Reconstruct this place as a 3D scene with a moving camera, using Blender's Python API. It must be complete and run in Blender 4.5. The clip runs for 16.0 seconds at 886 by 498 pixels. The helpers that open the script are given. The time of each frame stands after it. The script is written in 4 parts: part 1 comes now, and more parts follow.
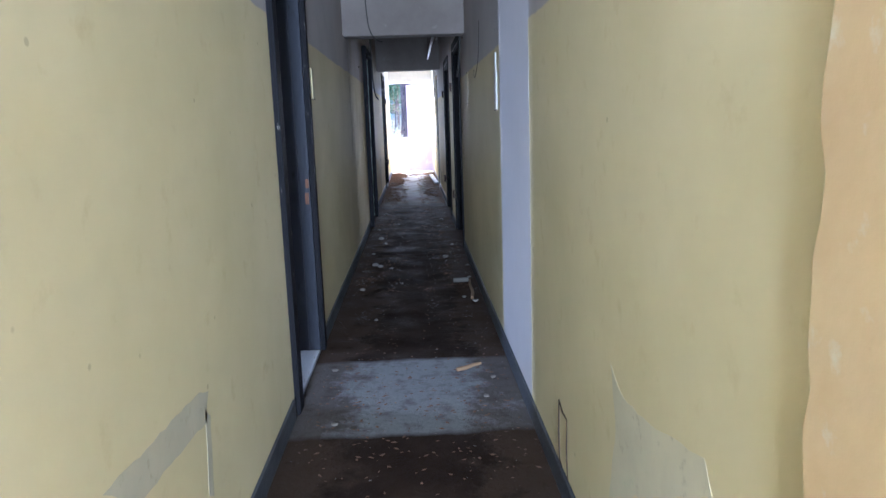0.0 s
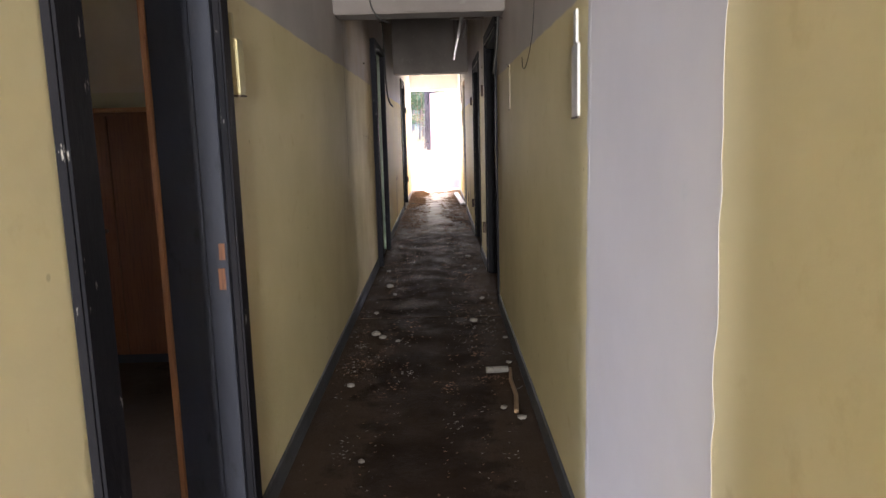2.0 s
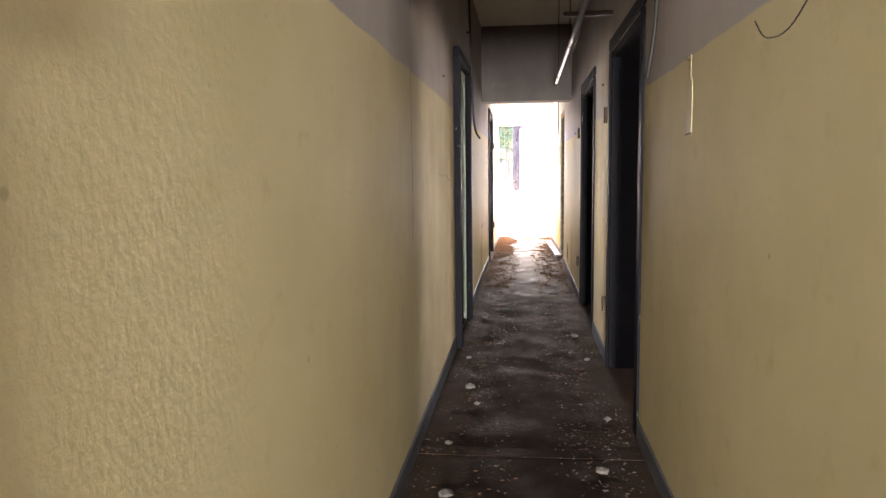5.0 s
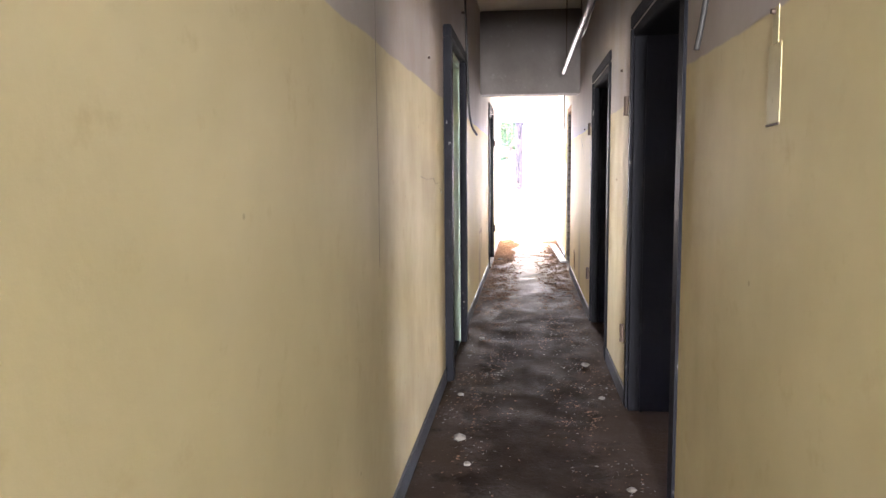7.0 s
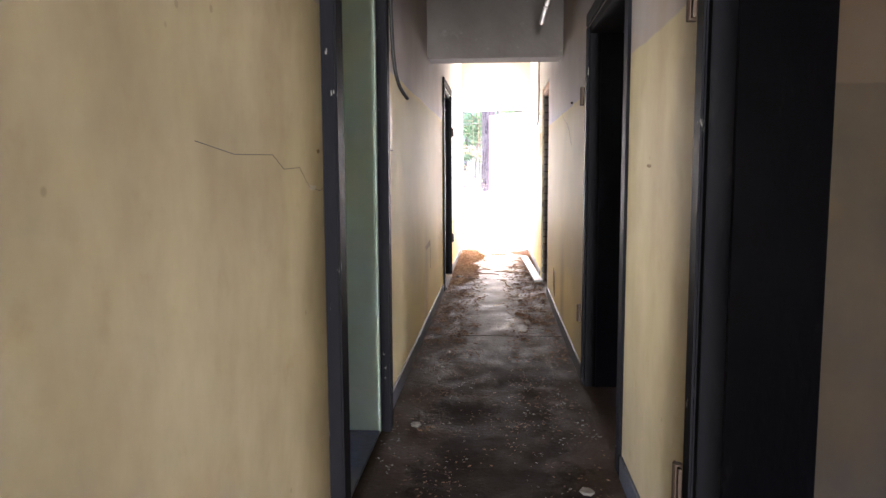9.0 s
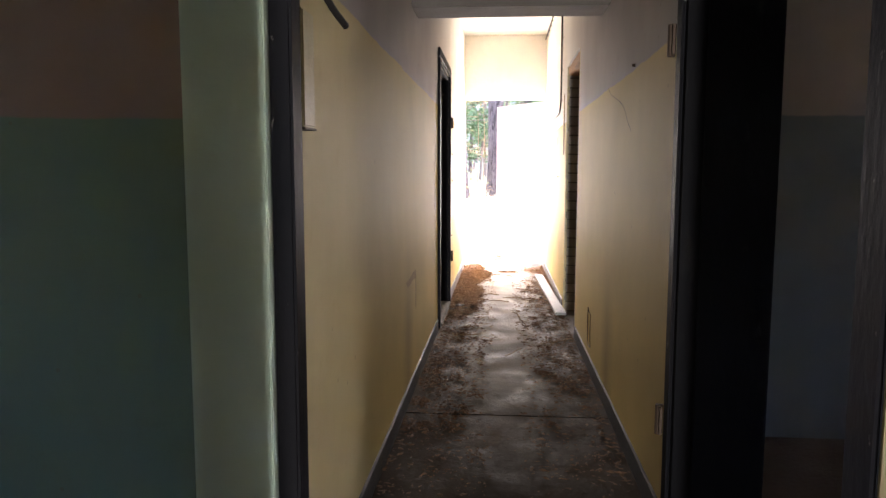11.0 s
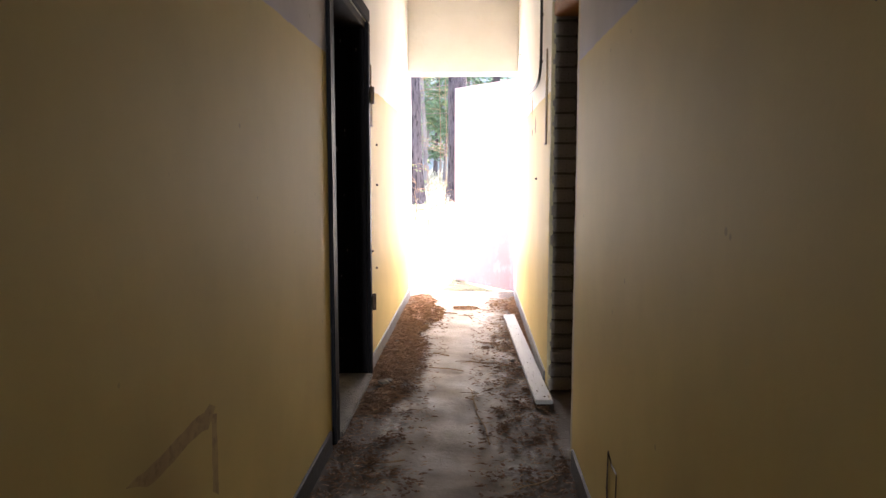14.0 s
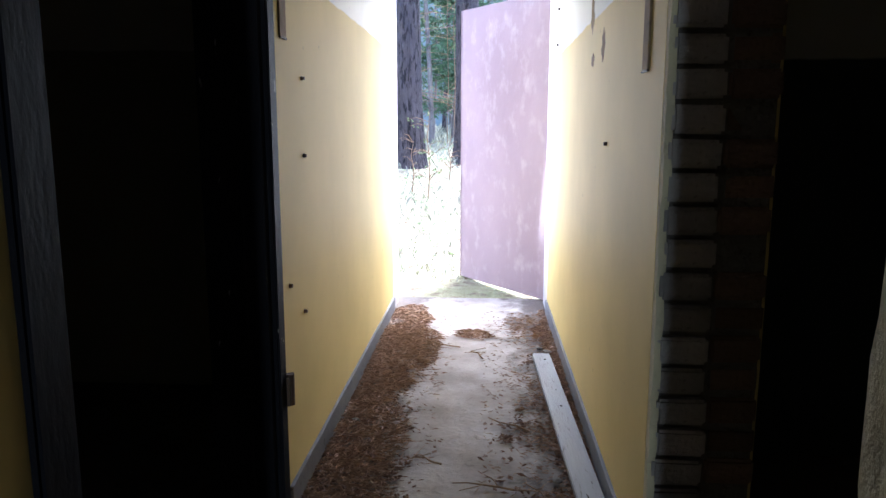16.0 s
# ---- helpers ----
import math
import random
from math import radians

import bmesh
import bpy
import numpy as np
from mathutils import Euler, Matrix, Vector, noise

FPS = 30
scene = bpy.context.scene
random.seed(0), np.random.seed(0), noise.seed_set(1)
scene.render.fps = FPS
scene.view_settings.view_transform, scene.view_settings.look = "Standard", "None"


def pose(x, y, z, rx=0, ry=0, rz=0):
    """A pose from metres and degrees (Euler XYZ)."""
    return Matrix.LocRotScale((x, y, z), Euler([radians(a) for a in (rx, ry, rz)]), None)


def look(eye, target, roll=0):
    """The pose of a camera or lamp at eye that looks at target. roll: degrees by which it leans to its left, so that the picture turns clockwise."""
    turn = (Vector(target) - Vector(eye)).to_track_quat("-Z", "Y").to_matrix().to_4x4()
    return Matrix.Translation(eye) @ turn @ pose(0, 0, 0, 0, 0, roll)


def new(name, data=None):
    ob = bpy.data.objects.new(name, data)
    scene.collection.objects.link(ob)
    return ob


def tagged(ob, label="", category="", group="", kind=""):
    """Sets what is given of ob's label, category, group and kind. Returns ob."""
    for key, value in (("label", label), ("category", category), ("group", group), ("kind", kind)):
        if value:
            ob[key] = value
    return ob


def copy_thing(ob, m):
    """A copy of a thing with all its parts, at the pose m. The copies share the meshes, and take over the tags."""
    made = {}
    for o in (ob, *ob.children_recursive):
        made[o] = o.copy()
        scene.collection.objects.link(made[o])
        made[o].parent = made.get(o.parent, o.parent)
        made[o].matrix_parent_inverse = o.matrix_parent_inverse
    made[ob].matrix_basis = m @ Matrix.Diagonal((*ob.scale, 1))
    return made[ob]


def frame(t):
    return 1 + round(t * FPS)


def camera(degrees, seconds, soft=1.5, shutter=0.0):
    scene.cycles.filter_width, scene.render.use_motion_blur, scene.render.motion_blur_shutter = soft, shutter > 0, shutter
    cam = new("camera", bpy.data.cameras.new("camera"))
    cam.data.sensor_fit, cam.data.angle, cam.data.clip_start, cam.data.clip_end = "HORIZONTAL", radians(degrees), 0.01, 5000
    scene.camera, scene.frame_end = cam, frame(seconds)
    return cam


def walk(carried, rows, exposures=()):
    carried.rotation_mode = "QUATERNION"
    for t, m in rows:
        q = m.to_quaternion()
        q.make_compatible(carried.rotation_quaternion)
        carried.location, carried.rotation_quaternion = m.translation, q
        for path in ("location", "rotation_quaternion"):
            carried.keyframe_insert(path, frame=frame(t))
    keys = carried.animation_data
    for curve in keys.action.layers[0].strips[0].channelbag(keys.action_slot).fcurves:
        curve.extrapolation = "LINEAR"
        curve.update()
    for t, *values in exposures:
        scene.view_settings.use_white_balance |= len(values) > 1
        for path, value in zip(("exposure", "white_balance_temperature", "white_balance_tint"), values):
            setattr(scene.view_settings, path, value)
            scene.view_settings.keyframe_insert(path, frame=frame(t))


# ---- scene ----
cam = camera(63.3, 16.0)
PATH = [
    (0, (0.047, -2.422, 1.303), (0.115, -0.455, 0.947), -1.9),
    (0.5, (0.076, -2.004, 1.312), (0.13, -0.037, 0.956), -1.9),
    (1, (0.018, -1.523, 1.299), (0.046, 0.445, 0.945), -1.6),
    (1.5, (0.095, -1.019, 1.278), (0.119, 0.949, 0.926), -1.5),
    (2, (0.101, -0.524, 1.312), (0.101, 1.449, 0.988), -1.5),
    (2.5, (0.056, -0.086, 1.356), (0.051, 1.891, 1.051), -1.3),
    (3, (0.065, 0.432, 1.337), (0.055, 2.412, 1.059), -1.3),
    (3.5, (-0.004, 0.763, 1.333), (-0.06, 2.746, 1.077), -1.1),
    (4, (-0.038, 1.032, 1.327), (-0.099, 3.018, 1.097), -0.8),
    (4.5, (-0.038, 1.178, 1.307), (-0.254, 3.155, 1.093), -0.8),
    (7, (-0.037, 2.086, 1.333), (-0.268, 4.06, 1.112), -0.5),
    (7.5, (-0.045, 2.59, 1.272), (-0.205, 4.572, 1.058), -0.4),
    (8, (-0.004, 3.197, 1.255), (-0.15, 5.18, 1.04), -0.4),
    (10.5, (0.013, 5.521, 1.222), (-0.144, 7.503, 1.009), 0.1),
    (11, (-0.044, 5.998, 1.244), (-0.205, 7.98, 1.031), 0.1),
    (11.5, (-0.05, 6.431, 1.246), (-0.15, 8.418, 1.041), 0.1),
    (12, (0.0, 6.904, 1.27), (-0.089, 8.892, 1.07), -0.0),
    (12.5, (-0.005, 7.235, 1.24), (-0.158, 9.22, 1.042), 0.2),
    (13, (0.024, 7.618, 1.262), (-0.108, 9.603, 1.057), 0.3),
    (13.5, (0.139, 7.989, 1.269), (0.059, 9.977, 1.065), 0.0),
    (14, (0.097, 8.447, 1.242), (0.013, 10.434, 1.03), 0.0),
    (14.5, (0.038, 8.947, 1.285), (-0.048, 10.932, 1.056), 0.2),
    (15, (0.074, 9.566, 1.275), (-0.016, 11.548, 1.023), 0.2),
    (15.5, (0.019, 10.11, 1.273), (-0.082, 12.085, 0.979), 0.5),
    (16, (0.09, 10.682, 1.256), (-0.026, 12.651, 0.923), 0.1),
]
EXPOSURE = [(0, 5.05, 4950, 15), (1, 5.35, 6000, 18), (2.5, 5.45, 6900, 20), (3.5, 6.05, 7300, 22), (4.5, 6.25, 7100, 22), (7, 7.05, 6400, 22), (8, 6.8, 6400, 21), (10.5, 5.9, 6800, 19), (12.5, 5.5, 7100, 19), (14.5, 4.9, 6300, 17), (16, 4.1, 5200, 10)]
walk(cam, [(t, look(eye, target, roll)) for t, eye, target, roll in PATH], EXPOSURE)
ENTRY_W, ROOM_W, SIDE_W, EXIT_W = 33, 0.5, 0.14, 3.0

# ---- world and light ----
world = bpy.data.worlds.new("sky")
scene.world = world
world.use_nodes = True
wn = world.node_tree
sky = wn.nodes.new("ShaderNodeTexSky")
sky.sky_type, sky.sun_disc = "NISHITA", False
sky.sun_elevation, sky.sun_rotation = radians(70), radians(27)
sky.air_density, sky.dust_density, sky.ozone_density = 1.0, 4.0, 1.0
wn.nodes["Background"].inputs[1].default_value = 0.13
wn.links.new(sky.outputs[0], wn.nodes["Background"].inputs[0])

sun = new("sun", bpy.data.lights.new("sun", "SUN"))
sun.data.energy, sun.data.angle, sun.data.color = 0.8, radians(14), (1, 0.95, 0.88)
# from ahead and a little to the right, high over the trees
sun.matrix_world = look((0, 0, 0), (-0.15, -0.3, -0.9))


def window_light(name, m, w, h, watts, color, spread=180):
    lamp = new(name, bpy.data.lights.new(name, "AREA"))
    lamp.data.shape, lamp.data.size, lamp.data.size_y = "RECTANGLE", w, h
    lamp.data.energy, lamp.data.color = watts, color
    lamp.data.spread = radians(spread)
    lamp.matrix_world = m


# daylight standing in the openings, with fills added in three dark side rooms
window_light("entrance_daylight", look((0.1, -6.95, 1.25), (-0.05, 0, 1.1)), 0.78, 2.0, ENTRY_W, (0.92, 1.0, 0.93))
# unseen fill lamps added in the two right-hand side rooms
window_light("side_room_fill", look((3.7, 5.0, 1.6), (0, 5.9, 1.0)), 1.3, 1.2, SIDE_W, (0.98, 0.98, 0.95), 80)
window_light("far_side_room_fill", look((3.7, 7.8, 1.6), (0, 7.8, 0.9)), 1.3, 1.2, SIDE_W * 0.25, (0.98, 0.98, 0.95), 60)
window_light("room_window_daylight", look((-3.55, 1.6, 1.9), (0, 0.9, 0.1)), 0.5, 0.5, ROOM_W, (0.82, 0.91, 1.0), 75)
# unseen fill added in the green room to brighten the wall opposite
window_light("green_room_fill", look((-3.55, 7.4, 1.6), (0.4, 6.6, 1.1)), 1.0, 0.9, 0.07, (0.95, 0.98, 0.95), 40)
window_light("exit_daylight", look((-0.01, 15.9, 1.3), (-0.01, 10, 0.9)), 0.95, 1.7, EXIT_W, (1.0, 0.98, 0.95))


# ---- materials ----
def nodes(name):
    m = bpy.data.materials.new(name)
    m.use_nodes = True
    nt = m.node_tree
    return m, nt, nt.nodes["Principled BSDF"]


def node(nt, kind, **inputs):
    n = nt.nodes.new(kind)
    for k, v in inputs.items():
        n.inputs[k.replace("_", " ")].default_value = v
    return n


def coords(nt, stretch=(1, 1, 1), world_space=True):
    mp = nt.nodes.new("ShaderNodeMapping")
    mp.inputs["Scale"].default_value = stretch
    if world_space:
        nt.links.new(nt.nodes.new("ShaderNodeNewGeometry").outputs["Position"], mp.inputs["Vector"])
    else:
        nt.links.new(nt.nodes.new("ShaderNodeTexCoord").outputs["Object"], mp.inputs["Vector"])
    return mp.outputs[0]


def noise_fac(nt, vec, scale, lo, hi, detail=6, rough=0.6):
    n = node(nt, "ShaderNodeTexNoise", Scale=scale, Detail=detail, Roughness=rough)
    nt.links.new(vec, n.inputs["Vector"])
    r = node(nt, "ShaderNodeMapRange", From_Min=lo, From_Max=hi)
    nt.links.new(n.outputs["Fac"], r.inputs["Value"])
    return r.outputs["Result"]


def blend(nt, fac, a, b, mode="MIX"):
    mx = nt.nodes.new("ShaderNodeMix")
    mx.data_type, mx.blend_type = "RGBA", mode
    for sock, v in ((mx.inputs[0], fac), (mx.inputs[6], a), (mx.inputs[7], b)):
        if isinstance(v, (int, float)):
            sock.default_value = v
        elif isinstance(v, tuple):
            sock.default_value = (*v, 1)
        else:
            nt.links.new(v, sock)
    return mx.outputs[2]


def calc(nt, op, a, b=0.0, c=None):
    m = nt.nodes.new("ShaderNodeMath")
    m.operation = op
    for sock, v in zip(m.inputs, (a, b, c)):
        if v is None:
            continue
        if isinstance(v, (int, float)):
            sock.default_value = v
        else:
            nt.links.new(v, sock)
    return m.outputs[0]


def bump(nt, bsdf, height, strength, distance):
    b = node(nt, "ShaderNodeBump", Strength=strength, Distance=distance)
    nt.links.new(height, b.inputs["Height"])
    nt.links.new(b.outputs[0], bsdf.inputs["Normal"])


def grainy(name, c1, c2, c3, rough=0.7, big=2.0, fine=30.0, chips=(0.62, 0.7), relief=0.004, strength=0.5, metal=0.0, stretch=(1, 1, 1), own=False, vary=0.0):
    """Two tones mixed at a large scale, with chips of a third at a fine one."""
    m, nt, bs = nodes(name)
    vec = coords(nt, stretch, not own)
    col = blend(nt, noise_fac(nt, vec, big, 0.35, 0.65), c1, c2)
    col = blend(nt, noise_fac(nt, vec, fine, *chips), col, c3)
    if vary:
        r = node(nt, "ShaderNodeMapRange", To_Min=1 - vary, To_Max=1 + vary)
        nt.links.new(nt.nodes.new("ShaderNodeObjectInfo").outputs["Random"], r.inputs["Value"])
        hsv = nt.nodes.new("ShaderNodeHueSaturation")
        nt.links.new(r.outputs["Result"], hsv.inputs["Value"])
        nt.links.new(col, hsv.inputs["Color"])
        col = hsv.outputs[0]
    nt.links.new(col, bs.inputs["Base Color"])
    bs.inputs["Roughness"].default_value, bs.inputs["Metallic"].default_value = rough, metal
    bs.inputs["Specular IOR Level"].default_value = 0.25
    bump(nt, bs, noise_fac(nt, vec, fine * 1.5, 0.3, 0.7), strength, relief)
    return m


def plaster(name, split, coarse=1.0, low=(0.67, 0.575, 0.37), high=(0.46, 0.42, 0.42), deep=(0.68, 0.535, 0.21)):
    """Painted wall: an oil-painted dado below split, limewash above, with grimy dimming, streaks and damp marks."""
    m, nt, bs = nodes(name)
    vec = coords(nt)
    streak = coords(nt, (1, 1.2, 0.8))
    pos = nt.nodes.new("ShaderNodeSeparateXYZ")
    nt.links.new(nt.nodes.new("ShaderNodeNewGeometry").outputs["Position"], pos.inputs[0])
    y, z = pos.outputs["Y"], pos.outputs["Z"]
    wob = noise_fac(nt, vec, 3.0, 0.0, 1.0)
    edge = calc(nt, "ADD", z, calc(nt, "MULTIPLY", calc(nt, "SUBTRACT", wob, 0.5), 0.035))
    upper = node(nt, "ShaderNodeMapRange", From_Min=split - 0.004, From_Max=split + 0.004)
    nt.links.new(edge, upper.inputs["Value"])
    lo = blend(nt, noise_fac(nt, vec, 1.3, 0.3, 0.7), low, tuple(c * f for c, f in zip(low, (0.86, 0.86, 0.8))))
    lo = blend(nt, noise_fac(nt, vec, 9.0, 0.6, 0.8), lo, tuple(c * f for c, f in zip(low, (0.8, 0.76, 0.68))))
    hi = blend(nt, noise_fac(nt, vec, 1.7, 0.3, 0.7), high, tuple(c * 0.8 for c in high))
    # dado yellow gets more saturated from y 7 to 9.5
    far_yellow = node(nt, "ShaderNodeMapRange", From_Min=7.0, From_Max=9.5)
    nt.links.new(y, far_yellow.inputs["Value"])
    # upper limewash whitened towards the exit, standing for bounced daylight
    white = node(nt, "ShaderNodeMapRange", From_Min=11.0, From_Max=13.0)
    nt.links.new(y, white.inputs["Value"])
    lo = blend(nt, far_yellow.outputs["Result"], lo, blend(nt, noise_fac(nt, vec, 2.2, 0.3, 0.7), deep, tuple(c * 0.88 for c in deep)))
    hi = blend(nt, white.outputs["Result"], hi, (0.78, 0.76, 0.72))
    col = blend(nt, upper.outputs["Result"], lo, hi)
    # smoky dirt in the middle stretch, deepened to stand for its dimness
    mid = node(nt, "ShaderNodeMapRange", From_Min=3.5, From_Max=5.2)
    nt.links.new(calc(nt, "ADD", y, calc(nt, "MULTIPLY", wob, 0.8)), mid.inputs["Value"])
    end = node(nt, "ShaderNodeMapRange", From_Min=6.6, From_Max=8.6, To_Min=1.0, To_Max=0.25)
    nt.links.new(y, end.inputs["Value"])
    grime_dim = calc(nt, "MULTIPLY", calc(nt, "MULTIPLY", mid.outputs["Result"], end.outputs["Result"]), noise_fac(nt, streak, 1.6, 0.1, 0.66))
    col = blend(nt, calc(nt, "MULTIPLY", grime_dim, 0.65), col, (0.24, 0.165, 0.09))
    # rising damp marks
    dy = calc(nt, "ABSOLUTE", calc(nt, "SUBTRACT", calc(nt, "ADD", y, calc(nt, "MULTIPLY", wob, 0.1)), 9.85))
    damp = node(nt, "ShaderNodeMapRange", From_Min=0.24, From_Max=0.02)
    nt.links.new(dy, damp.inputs["Value"])
    top = node(nt, "ShaderNodeMapRange", From_Min=0.85, From_Max=0.4)
    nt.links.new(edge, top.inputs["Value"])
    col = blend(nt, calc(nt, "MULTIPLY", calc(nt, "MULTIPLY", damp.outputs["Result"], top.outputs["Result"]), 0.5), col, (0.2, 0.14, 0.08))
    # fly specks and scuffs
    spots = node(nt, "ShaderNodeTexVoronoi", Scale=6.0)
    nt.links.new(vec, spots.inputs["Vector"])
    dot = node(nt, "ShaderNodeMapRange", From_Min=0.055, From_Max=0.035)
    nt.links.new(spots.outputs["Distance"], dot.inputs["Value"])
    col = blend(nt, calc(nt, "MULTIPLY", dot.outputs["Result"], 0.35), col, (0.16, 0.12, 0.08))
    nt.links.new(col, bs.inputs["Base Color"])
    bs.inputs["Roughness"].default_value = 0.7
    bs.inputs["Specular IOR Level"].default_value = 0.12
    h = calc(nt, "ADD", noise_fac(nt, vec, 55.0, 0.25, 0.75), calc(nt, "MULTIPLY", noise_fac(nt, vec, 7.0, 0.2, 0.8), 1.2))
    rough_end = node(nt, "ShaderNodeMapRange", From_Min=1.7, From_Max=2.7, To_Min=coarse, To_Max=0.3)
    nt.links.new(y, rough_end.inputs["Value"])
    rough_start = node(nt, "ShaderNodeMapRange", From_Min=1.0, From_Max=2.0, To_Min=0.3, To_Max=coarse)
    nt.links.new(y, rough_start.inputs["Value"])
    h = calc(nt, "MULTIPLY", h, calc(nt, "MINIMUM", rough_end.outputs["Result"], rough_start.outputs["Result"]))
    bump(nt, bs, h, 0.3, 0.003)
    return m


def floor_material():
    m, nt, bs = nodes("worn_floor")
    vec = coords(nt)
    pos = nt.nodes.new("ShaderNodeSeparateXYZ")
    nt.links.new(nt.nodes.new("ShaderNodeNewGeometry").outputs["Position"], pos.inputs[0])
    # brown composition floor, blending to a paler concrete tone between y 8.4 and 13.2
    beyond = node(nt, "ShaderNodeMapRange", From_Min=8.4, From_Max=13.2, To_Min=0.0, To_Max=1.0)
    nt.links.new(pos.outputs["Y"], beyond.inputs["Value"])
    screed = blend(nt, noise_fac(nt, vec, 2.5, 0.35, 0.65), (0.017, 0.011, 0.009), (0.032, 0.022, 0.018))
    # light falling out of the first doorway, painted pale onto the floor
    door_light_y = calc(nt, "ABSOLUTE", calc(nt, "SUBTRACT", calc(nt, "ADD", pos.outputs["Y"], calc(nt, "MULTIPLY", noise_fac(nt, vec, 3.0, 0.0, 1.0), 0.12)), 0.96))
    door_light = node(nt, "ShaderNodeMapRange", From_Min=0.5, From_Max=0.45)
    nt.links.new(door_light_y, door_light.inputs["Value"])
    screed = blend(nt, calc(nt, "MULTIPLY", door_light.outputs["Result"], noise_fac(nt, vec, 11.0, 0.1, 0.5)), screed, (0.17, 0.17, 0.18))
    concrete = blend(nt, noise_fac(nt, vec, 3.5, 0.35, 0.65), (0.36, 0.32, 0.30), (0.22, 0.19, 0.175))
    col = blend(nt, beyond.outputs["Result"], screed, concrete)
    # dirt lies along the walls, the middle is trodden clean
    side = node(nt, "ShaderNodeMapRange", From_Min=0.12, From_Max=0.45, To_Min=-0.1, To_Max=0.27)
    nt.links.new(calc(nt, "ABSOLUTE", pos.outputs["X"]), side.inputs["Value"])
    soil = node(nt, "ShaderNodeMapRange", From_Min=0.52, From_Max=0.68)
    n = node(nt, "ShaderNodeTexNoise", Scale=5.0, Detail=8.0, Roughness=0.65)
    nt.links.new(vec, n.inputs["Vector"])
    nt.links.new(calc(nt, "ADD", n.outputs["Fac"], side.outputs["Result"]), soil.inputs["Value"])
    col = blend(nt, calc(nt, "MULTIPLY", soil.outputs["Result"], 0.7), col, (0.05, 0.034, 0.026))
    col = blend(nt, noise_fac(nt, vec, 60.0, 0.68, 0.74), col, (0.12, 0.10, 0.09))
    nt.links.new(col, bs.inputs["Base Color"])
    r = node(nt, "ShaderNodeMapRange", To_Min=0.55, To_Max=0.9)
    nt.links.new(calc(nt, "MULTIPLY_ADD", beyond.outputs["Result"], 0.06, 0.008), bs.inputs["Specular IOR Level"])
    nt.links.new(noise_fac(nt, vec, 4.0, 0.35, 0.65), r.inputs["Value"])
    nt.links.new(r.outputs["Result"], bs.inputs["Roughness"])
    bump(nt, bs, calc(nt, "ADD", noise_fac(nt, vec, 40.0, 0.3, 0.7), calc(nt, "MULTIPLY", soil.outputs["Result"], 1.5)), 0.6, 0.004)
    return m


def simple(name, c, rough=0.6, metal=0.0):
    return grainy(name, c, tuple(v * 0.82 for v in c), tuple(v * 0.6 for v in c), rough, 4.0, 40.0, (0.6, 0.75), 0.002, 0.4, metal)


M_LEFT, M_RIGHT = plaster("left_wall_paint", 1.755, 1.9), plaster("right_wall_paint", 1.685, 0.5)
M_ROOM = plaster("room_paint", 1.6, 1.0, (0.42, 0.40, 0.30), (0.5, 0.44, 0.38), (0.42, 0.40, 0.30))
M_GREENROOM = plaster("green_room_paint", 1.42, 1.0, (0.13, 0.23, 0.185), (0.27, 0.20, 0.185), (0.13, 0.23, 0.185))
# paint tone lowered to stand for the lack of light in these rooms
M_BLUEROOM = plaster("dimmed_blue_room_paint", 1.5, 1.0, (0.05, 0.07, 0.085), (0.15, 0.13, 0.125), (0.05, 0.07, 0.085))
M_LIME = grainy("limewash", (0.58, 0.54, 0.55), (0.47, 0.43, 0.43), (0.38, 0.33, 0.31), 0.85, 1.5, 14, (0.62, 0.8), 0.004)
# whiter limewash for ceiling and exit lintel, bounced daylight put into its tone
M_LITLIME = grainy("daylit_limewash", (0.80, 0.78, 0.74), (0.72, 0.69, 0.65), (0.55, 0.5, 0.45), 0.85, 1.5, 14, (0.66, 0.82), 0.004)
# dirty limewash, darkened further to stand for shade on the two inner beams
M_DIMLIME = grainy("dimmed_dirty_limewash", (0.17, 0.145, 0.14), (0.12, 0.10, 0.095), (0.21, 0.19, 0.185), 0.85, 1.5, 14, (0.62, 0.8), 0.004)
M_PATCH = grainy("bare_white_plaster", (0.48, 0.45, 0.465), (0.43, 0.40, 0.415), (0.42, 0.40, 0.42), 0.85, 1.2, 12, (0.66, 0.8), 0.002, 0.2)
M_TAN = grainy("ochre_plaster", (0.62, 0.46, 0.27), (0.55, 0.38, 0.21), (0.62, 0.55, 0.42), 0.8, 2.5, 14, (0.6, 0.75), 0.002, 0.25)
M_SCAR = grainy("scraped_plaster", (0.54, 0.48, 0.32), (0.44, 0.39, 0.28), (0.33, 0.28, 0.2), 0.9, 5, 24, (0.6, 0.75), 0.004, 0.8)
M_BASE = grainy("grey_skirting_paint", (0.075, 0.078, 0.092), (0.05, 0.052, 0.06), (0.03, 0.027, 0.026), 0.5, 3, 26, (0.6, 0.72), 0.003)
M_BROWN = grainy("bare_brown_render", (0.24, 0.17, 0.09), (0.19, 0.13, 0.07), (0.12, 0.08, 0.05), 0.9, 6, 30, (0.58, 0.72), 0.003)
M_BASE_PALE = grainy("pale_grey_skirting", (0.16, 0.158, 0.17), (0.12, 0.118, 0.13), (0.07, 0.063, 0.06), 0.6, 3, 22, (0.6, 0.7), 0.003)
M_STAIN = grainy("brown_stain", (0.46, 0.34, 0.15), (0.36, 0.26, 0.12), (0.26, 0.18, 0.09), 0.9, 9, 30, (0.5, 0.7), 0.001, 0.3)
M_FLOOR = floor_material()
